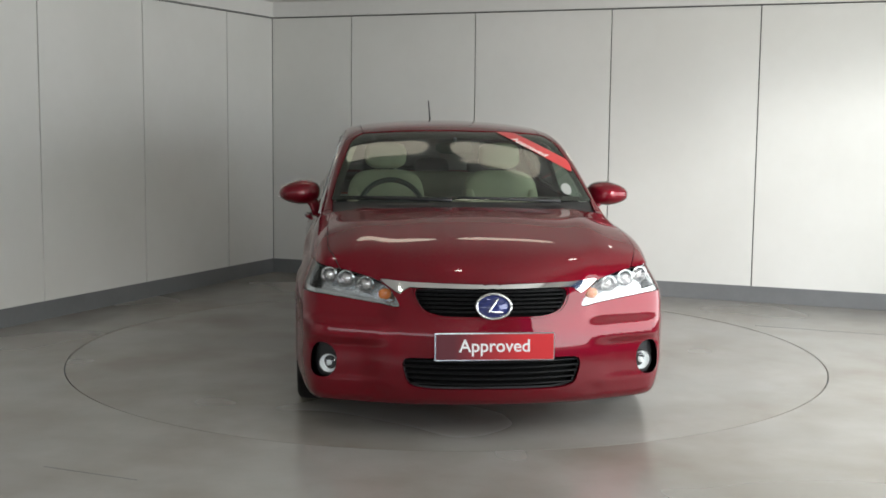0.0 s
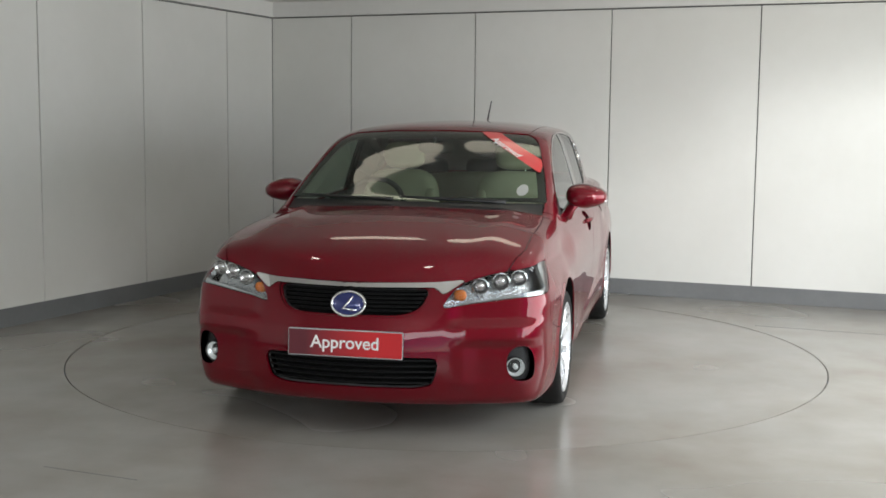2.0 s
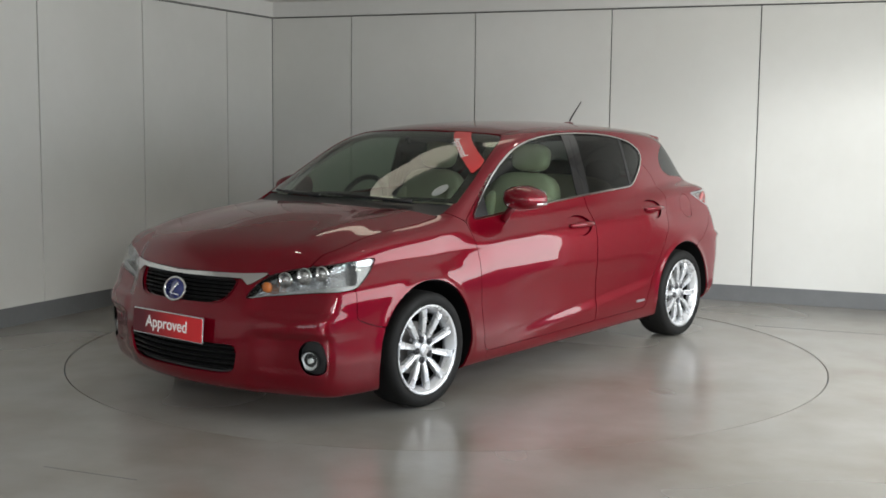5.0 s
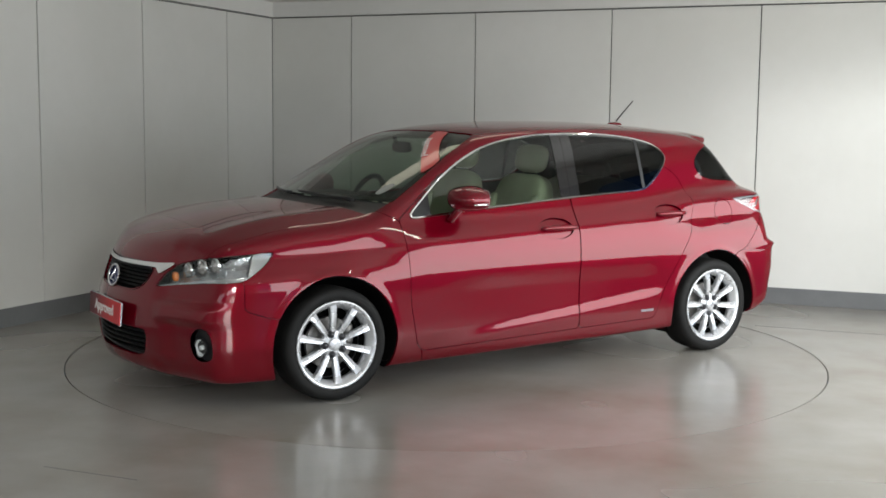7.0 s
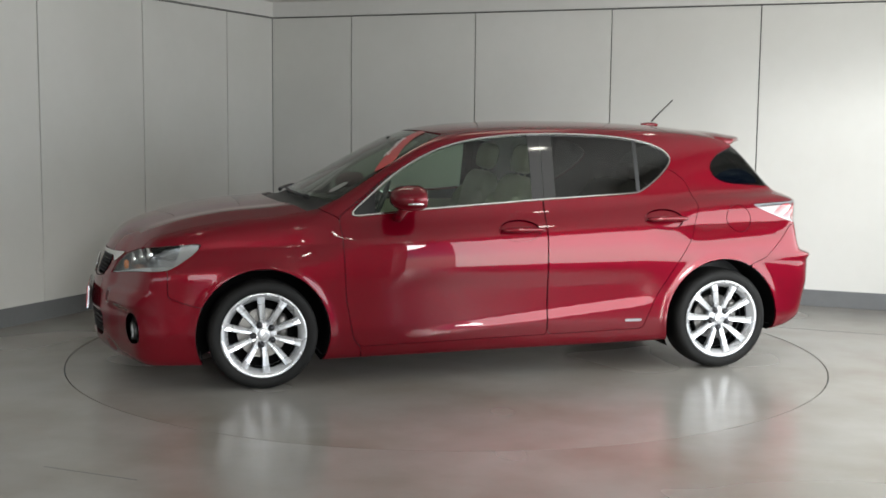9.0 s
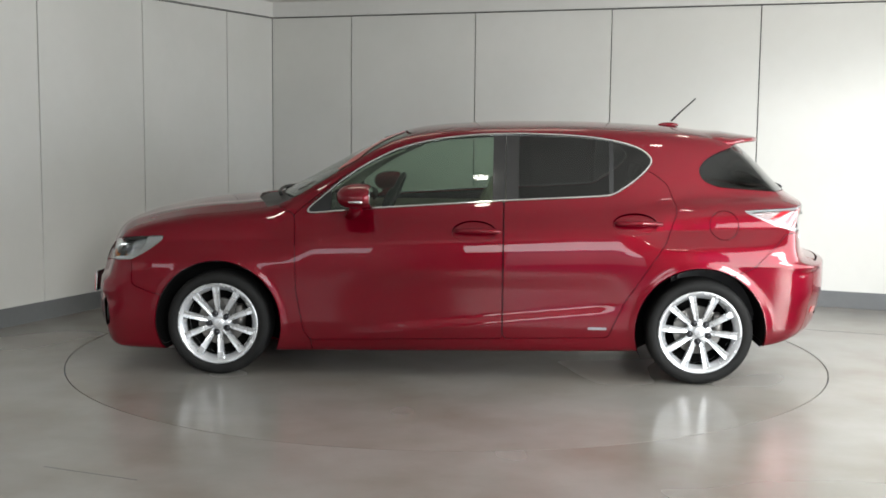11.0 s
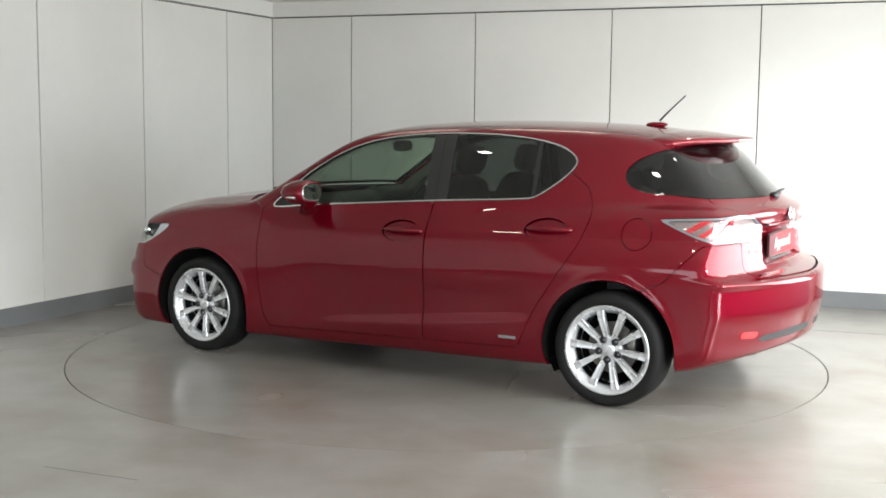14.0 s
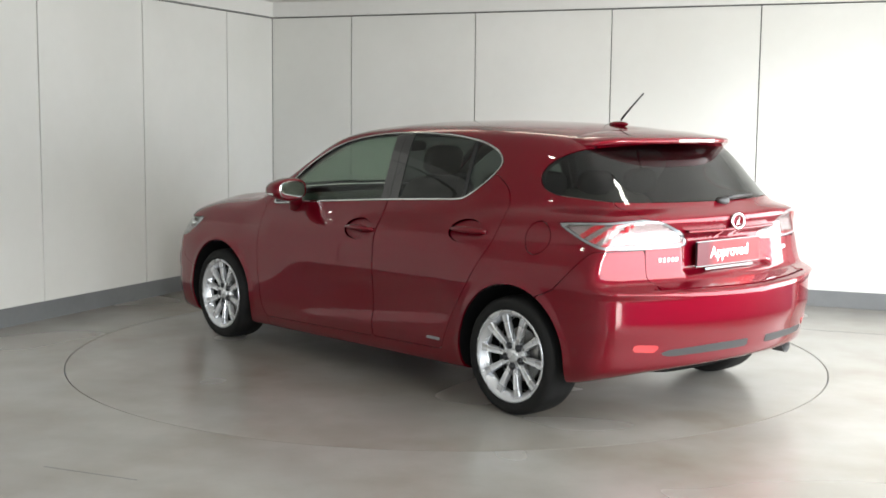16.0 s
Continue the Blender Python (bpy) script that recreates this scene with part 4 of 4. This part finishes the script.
# spoiler: a thin wing lip that carries the roof line over the rear window
bm = bmesh.new()
grid = []
for j in range(41):
    y = -0.565 + 1.13 * j / 40
    x1 = -1.768 + 0.23 * (abs(y) / 0.565) ** 2.6
    row = []
    for k, f in enumerate((0.0, 0.35, 0.7, 0.93, 1.0)):
        x = -1.40 + (x1 + 1.40) * f
        zt = float(ROOF(np.array(x))) - 0.035 * (y / 0.55) ** 2 - 0.02 * (abs(y) / 0.565) ** 8 + (0.006 if f else -0.006)
        row.append((x, y, zt - (0.004 if f == 1.0 else 0)))
    for f, d in ((1.0, 0.018), (0.7, 0.035), (0.3, 0.05)):
        x = -1.40 + (x1 + 1.40) * f
        row.append((x, y, float(ROOF(np.array(x))) - 0.035 * (y / 0.55) ** 2 - 0.02 * (abs(y) / 0.565) ** 8 - d))
    grid.append([bm.verts.new(c) for c in row])
for a, b in zip(grid, grid[1:]):
    for k in range(len(a) - 1):
        bm.faces.new((a[k], a[k + 1], b[k + 1], b[k]))
bm.faces.new(grid[0])
bm.faces.new(grid[-1][::-1])
bmesh.ops.recalc_face_normals(bm, faces=bm.faces)
spoiler = part("spoiler", bm, PAINT, car, "red roof spoiler", True)
bm = bmesh.new()
rows = []
for j in range(13):
    y = -0.15 + 0.30 * j / 12
    x = -1.768 + 0.23 * (abs(y) / 0.565) ** 2.6 - 0.003
    z = float(ROOF(np.array(x))) - 0.035 * (y / 0.55) ** 2
    rows.append([bm.verts.new((x, y, z + d)) for d in (0.0, -0.015)])
for a, b in zip(rows, rows[1:]):
    bm.faces.new((a[0], a[1], b[1], b[0]))
part("high_brake_lamp", bm, mat("dull_lens", (0.3, 0.22, 0.22), 0.25), spoiler, "pale high brake lamp strip")
# rear wiper
part("rear_wiper", tube([(-1.935, 0.05, 1.05), (-1.925, -0.1, 1.068), (-1.905, -0.28, 1.07)], [0.012, 0.009, 0.006], 6), BLACK, car, "black rear wiper", True)
bm = blob((-1.925, 0.0, 1.048), (0.05, 0.085, 0.04), 2.6, 14)
part("wiper_base", bm, BLACK, car, "", True)

# ---- roof aerial, mirrors, handles, wipers ----
bm = blob((-1.258, 0, 1.418), (0.125, 0.042, 0.03), 2.2, 18)
aerial = part("aerial_base", bm, PAINT, car, "small roof aerial base", True)
part("aerial_rod", tube([(-1.273, 0, 1.44), (-1.328, 0, 1.495), (-1.418, 0, 1.578)], [0.006, 0.0048, 0.0042], 8), BLACK, aerial, "black aerial rod", True)
for s in (1, -1):
    bm = bmesh.new()
    bmesh.ops.create_uvsphere(bm, u_segments=28, v_segments=18, radius=1.0)
    for v in bm.verts:
        x, y, z = v.co
        c = [math.copysign(abs(k) ** 0.78, k) for k in (x, y, z)]
        px = 0.512 + c[0] * (0.135 if c[0] > 0 else 0.07)
        py = 0.902 + c[1] * 0.118
        pz = 1.012 + c[2] * 0.070 * (1.0 - 0.28 * max(c[1], 0)) - 0.004 * c[1]
        px = max(px, 0.462)
        v.co = Vector((px, s * py, pz))
    bmesh.ops.recalc_face_normals(bm, faces=bm.faces)
    mirror = part("door_mirror", bm, PAINT, car, "red door mirror", True)
    bm = blob((0.461, s * 0.905, 1.012), (0.006, 0.18, 0.105), 3.0, 20)
    part("mirror_glass", bm, mat("mirror_glass", (0.8, 0.82, 0.82), 0.02, 1.0), mirror, "", True)
    part("indicator_strip", tube([(0.615, s * 0.945, 0.99), (0.565, s * 1.005, 0.988), (0.495, s * 1.021, 0.987)], [0.006, 0.008, 0.007], 6), CLEAR_LAMP, mirror, "clear indicator strip", True)
    bm = tube([(0.535, s * 0.85, 0.985), (0.555, s * 0.815, 0.94), (0.58, s * 0.79, 0.89)], [0.058, 0.042, 0.048], 12, 0.5)
    part("mirror_foot", bm, PAINT, mirror, "", True)
    for cx, cz, name in ((-0.123, 0.826, "front"), (-1.0, 0.878, "rear")):
        pts, rad = [], []
        for i in range(13):
            f = i / 12
            x = cx + 0.125 - 0.25 * f
            pts.append((x, side_y(x, cz + 0.004, s) + s * (0.004 + 0.020 * math.sin(math.pi * f) ** 0.6), cz + 0.004 * math.sin(math.pi * f)))
            rad.append(0.011 + 0.006 * math.sin(math.pi * f))
        part("door_handle", tube(pts, rad, 10, 1.0), PAINT, car, "red door handle", True)
    # long dark mark low on the rear door
    bm = bmesh.new()
    y = side_y(-0.785, 0.303, s)
    box(bm, (-0.835, y - 0.003, 0.296), (-0.735, y + 0.003, 0.310), None, 0.001)
    part("door_badge", bm, LAMP_DARK, car, "small chrome door badge")
for y0, y1 in ((0.52, -0.05), (-0.08, -0.60)):
    pts = []
    for i in range(9):
        y = y0 + (y1 - y0) * i / 8
        x = 1.12 - 0.33 * y * y - 0.018 * i / 8 * 2
        pts.append((x, y, deck_z(x, y) + 0.012))
    part("wiper", tube(pts, [0.012, 0.011, 0.010, 0.010, 0.009, 0.009, 0.008, 0.008, 0.006], 6), BLACK, car, "black windscreen wiper", True)

# ---- sticker and disc on the windscreen ----
BAND = both(shape([(0.235, 1.375), (0.345, 1.375), (0.66, 1.205), (0.66, 1.135)], "yz", 0.004), SCREEN_G)
skin("sticker", [BAND], PLATE_RED, screen, gap=0.002, lift=0.0015, flange=0.0, label="red diagonal sticker band")
DISC = both(lambda p: np.hypot(p[:, 1] - 0.585, p[:, 2] - 1.055) - 0.03, SCREEN_G)
skin("paper_disc", [DISC], mat("faded_paper", (0.34, 0.35, 0.33), 0.6), screen, gap=0.0, lift=0.0015, flange=0.0, label="pale round paper disc")
a = cast(np.array([(0.2, 0.34, 1.325), (0.2, 0.53, 1.22), (0.2, 0.45, 1.28)]), np.array([(1.0, 0, 0)] * 3))
u = Vector(a[1] - a[0]).normalized()
nrm = Vector(slope(a[2:3])[0])
w = nrm.cross(u).normalized()
nrm = u.cross(w)
m = Matrix((u, w, nrm)).transposed().to_4x4()
m.translation = Vector((a[0] + a[1]) / 2) + nrm * 0.008
letters("Approved", 0.062, m, WHITE_INK, screen, 0.0004)

# ---- wheels ----
def wheel(x, s, turned_by):
    hub = part("wheel", lathe([(0.0, -0.02), (0.075, -0.02), (0.078, 0.0), (0.0, 0.0)], 30), ALLOY, car, "ten-spoke silver alloy wheel", True)
    tyre = [(0.215, -0.095), (0.235, -0.103), (0.262, -0.107), (0.280, -0.098), (0.288, -0.082), (0.2915, -0.05), (0.292, 0.0), (0.2915, 0.05), (0.288, 0.082), (0.280, 0.097), (0.262, 0.106), (0.240, 0.103), (0.226, 0.097), (0.215, 0.088)]
    part("tyre", lathe(tyre, 72), RUBBER, hub, "black rubber tyre", True)
    rim = [(0.19, -0.09), (0.217, -0.092), (0.205, -0.07), (0.188, -0.03), (0.193, 0.05), (0.206, 0.078), (0.212, 0.092), (0.224, 0.095), (0.228, 0.101), (0.221, 0.104), (0.211, 0.098), (0.200, 0.085), (0.186, 0.06)]
    part("rim", lathe(rim, 72), ALLOY, hub, "", True)
    # ten straight tapered spokes, slightly dished
    spoke_mesh = None
    for i in range(10):
        a = radians(turned_by + 36 * i)
        if spoke_mesh is None:
            bm = bmesh.new()
            rings = []
            for r, hw, y, d in ((0.035, 0.0125, 0.069, 0.03), (0.065, 0.0135, 0.072, 0.03), (0.12, 0.0155, 0.084, 0.028), (0.17, 0.018, 0.090, 0.025), (0.203, 0.022, 0.090, 0.02), (0.212, 0.026, 0.087, 0.018)):
                rings.append([bm.verts.new((r, y + dy, w * hw)) for w, dy in ((-1, -d), (-1, -0.005), (-0.8, 0.0), (0.0, -0.0025), (0.8, 0.0), (1, -0.005), (1, -d))])
            for p, q in zip(rings, rings[1:]):
                for k in range(6):
                    bm.faces.new((p[k], p[k + 1], q[k + 1], q[k]))
            bmesh.ops.recalc_face_normals(bm, faces=bm.faces)
            ob = part("spoke", bm, ALLOY, hub)
            spoke_mesh = ob.data
        else:
            ob = new("spoke", spoke_mesh)
            ob.parent = hub
        ob.matrix_basis = Matrix.Rotation(a, 4, "Y")
    part("hub_plate", lathe([(0.070, 0.045), (0.070, 0.066), (0.066, 0.069), (0.034, 0.070)], 40), ALLOY, hub, "", True)
    part("centre_cap", lathe([(0.034, 0.070), (0.033, 0.078), (0.026, 0.081), (0.0, 0.082)], 30), ALLOY, hub, "", True)
    for i in range(5):
        a = radians(72 * i + 18 - turned_by)
        bm = lathe([(0.0185, 0.062), (0.0185, 0.0765), (0.0145, 0.0765), (0.0132, 0.072), (0.012, 0.072), (0.011, 0.080), (0.0, 0.081)], 12)
        bm.transform(Matrix.Translation((0.054 * math.cos(a), 0, 0.054 * math.sin(a))))
        part("wheel_nut", bm, NUT, hub, "dark wheel nut", True)
    part("brake_disc", lathe([(0.06, 0.012), (0.132, 0.012), (0.132, -0.012), (0.06, -0.012)], 40), BRAKE, hub, "", False)
    bm = blob((-0.105, 0.0, 0.035), (0.06, 0.08, 0.13), 3.0, 16)
    part("brake_caliper", bm, BRAKE, hub, "", True)
    # shade behind the spokes, put into the near-black colour of this lining
    part("shade_barrel", lathe([(0.188, 0.04), (0.19, -0.085), (0.05, -0.085)], 40), DARK, hub, "", True)
    hub.matrix_basis = Matrix.Translation((x, s * 0.785, HUB_Z)) @ (Matrix.Rotation(math.pi, 4, "Z") if s < 0 else Matrix())
    return hub


for ax, turned_by in ((AXLE_F, 22), (AXLE_R, 31)):
    for s in (1, -1):
        wheel(ax, s, turned_by)

# ---- cabin ----
def bench(name, x, y, width, material, reclined=14, height=0.62, head=True, label=""):
    seat = part(name, blob((x, y, 0.50), (0.52, width, 0.17), 4.0, 26), material, car, label, True)
    m = Matrix.Rotation(radians(-reclined), 4, "Y")
    part("backrest", blob((x - 0.30, y, 0.50 + height / 2), (0.15, width, height), 4.0, 26, m), material, seat, "", True)
    for d in (-1, 1):
        part("bolster", blob((x - 0.255, y + d * (width / 2 - 0.045), 0.50 + height / 2 - 0.05), (0.16, 0.09, height * 0.78), 3.2, 16, m), material, seat, "", True)
    if head:
        part("headrest", blob((x - 0.40, y, 0.50 + height + 0.085), (0.10, 0.27, 0.17), 3.2, 20, m), material, seat, "", True)
        for d in (-0.06, 0.06):
            part("headrest_post", tube([(x - 0.385, y + d, 0.50 + height - 0.04), (x - 0.395, y + d, 0.50 + height + 0.05)], 0.006, 6), CHROME, seat, "", True)
    return seat


for y in (0.37, -0.37):
    bench("front_seat", 0.12, y, 0.50, LEATHER, label="cream leather front seat")
back = bench("rear_seat", -0.70, 0.0, 1.08, LEATHER, 20, 0.58, False, label="cream leather rear bench seat")
for y in (0.38, -0.38, 0.0):
    part("headrest", blob((-1.11, y, 1.10), (0.09, 0.25, 0.14), 3.2, 18), GREY_TRIM, back, "", True)
part("dashboard", blob((0.86, 0.0, 0.83), (0.46, 1.40, 0.26), 4.0, 30), GREY_TRIM, car, "dark grey dashboard", True)
part("dash_cowl", blob((0.68, -0.37, 0.95), (0.22, 0.42, 0.10), 3.0, 20), GREY_TRIM, car, "", True)
part("centre_console", blob((0.35, 0.0, 0.58), (0.95, 0.24, 0.32), 4.0, 22), GREY_TRIM, car, "", True)
wm = Matrix.Translation((0.47, -0.37, 0.91)) @ Matrix.Rotation(radians(66), 4, "Y")
bm = tube([(0.185 * math.cos(a), 0.185 * math.sin(a), 0) for a in np.linspace(0, 2 * math.pi, 37)], 0.016, 10)
bm.transform(wm)
steering = part("steering_wheel", bm, GREY_TRIM, car, "dark steering wheel", True)
bm = blob((0, 0, 0.02), (0.15, 0.17, 0.06), 3.0, 16)
bm.transform(wm)
part("boss", bm, GREY_TRIM, steering, "", True)
for a in (radians(90), radians(-90), radians(0)):
    bm = tube([(0.05 * math.cos(a), 0.05 * math.sin(a), 0.01), (0.18 * math.cos(a), 0.18 * math.sin(a), 0)], 0.014, 8)
    bm.transform(wm)
    part("spoke", bm, GREY_TRIM, steering, "", True)
bm = bmesh.new()
box(bm, (-1.75, -0.54, 0.26), (1.1, 0.54, 0.32))
part("cabin_floor", bm, GREY_TRIM, car)
bm = bmesh.new()
box(bm, (-1.80, -0.62, 0.32), (-1.22, 0.62, 0.82), None, 0.03)
part("luggage_cover", bm, GREY_TRIM, car, "dark luggage cover")
skin("headliner", [lambda p: np.abs(p[:, 1]) - 0.56, above(1.33), ahead(-1.45), out(SCREEN_G)], LINING, car, gap=0.0, lift=-0.036, flange=0.0, label="pale headliner")
part("rear_view_mirror", blob((0.42, 0.0, 1.27), (0.03, 0.22, 0.07), 3.0, 18), GREY_TRIM, car, "dark rear-view mirror", True)
part("mirror_stalk", tube([(0.46, 0, 1.29), (0.47, 0, 1.33)], 0.012, 8), GREY_TRIM, car, "", True)
for y in (0.78, -0.78):
    bm = bmesh.new()
    box(bm, (-0.93, y * 0.97 - 0.02, 0.32), (0.80, y * 0.97 + 0.02, 0.90), None, 0.01)
    part("door_card", bm, LEATHER, car, "cream door lining")
# ---- what moves ----
def heading(t):
    return radians(-84.14 - 8.971 * t)


def motions():
    steps = [i * 0.5 for i in range(33)]
    rows = []
    for t in steps:
        turn = Matrix.Translation(PIVOT) @ Matrix.Rotation(heading(t), 4, "Z")
        rows.append((t, turn @ Matrix.Translation((-0.0874, 0.0, 0))))
    walk(car, rows)
    walk(turntable, [(t, Matrix.Translation(PIVOT) @ Matrix.Rotation(heading(t), 4, "Z")) for t in steps])


motions()
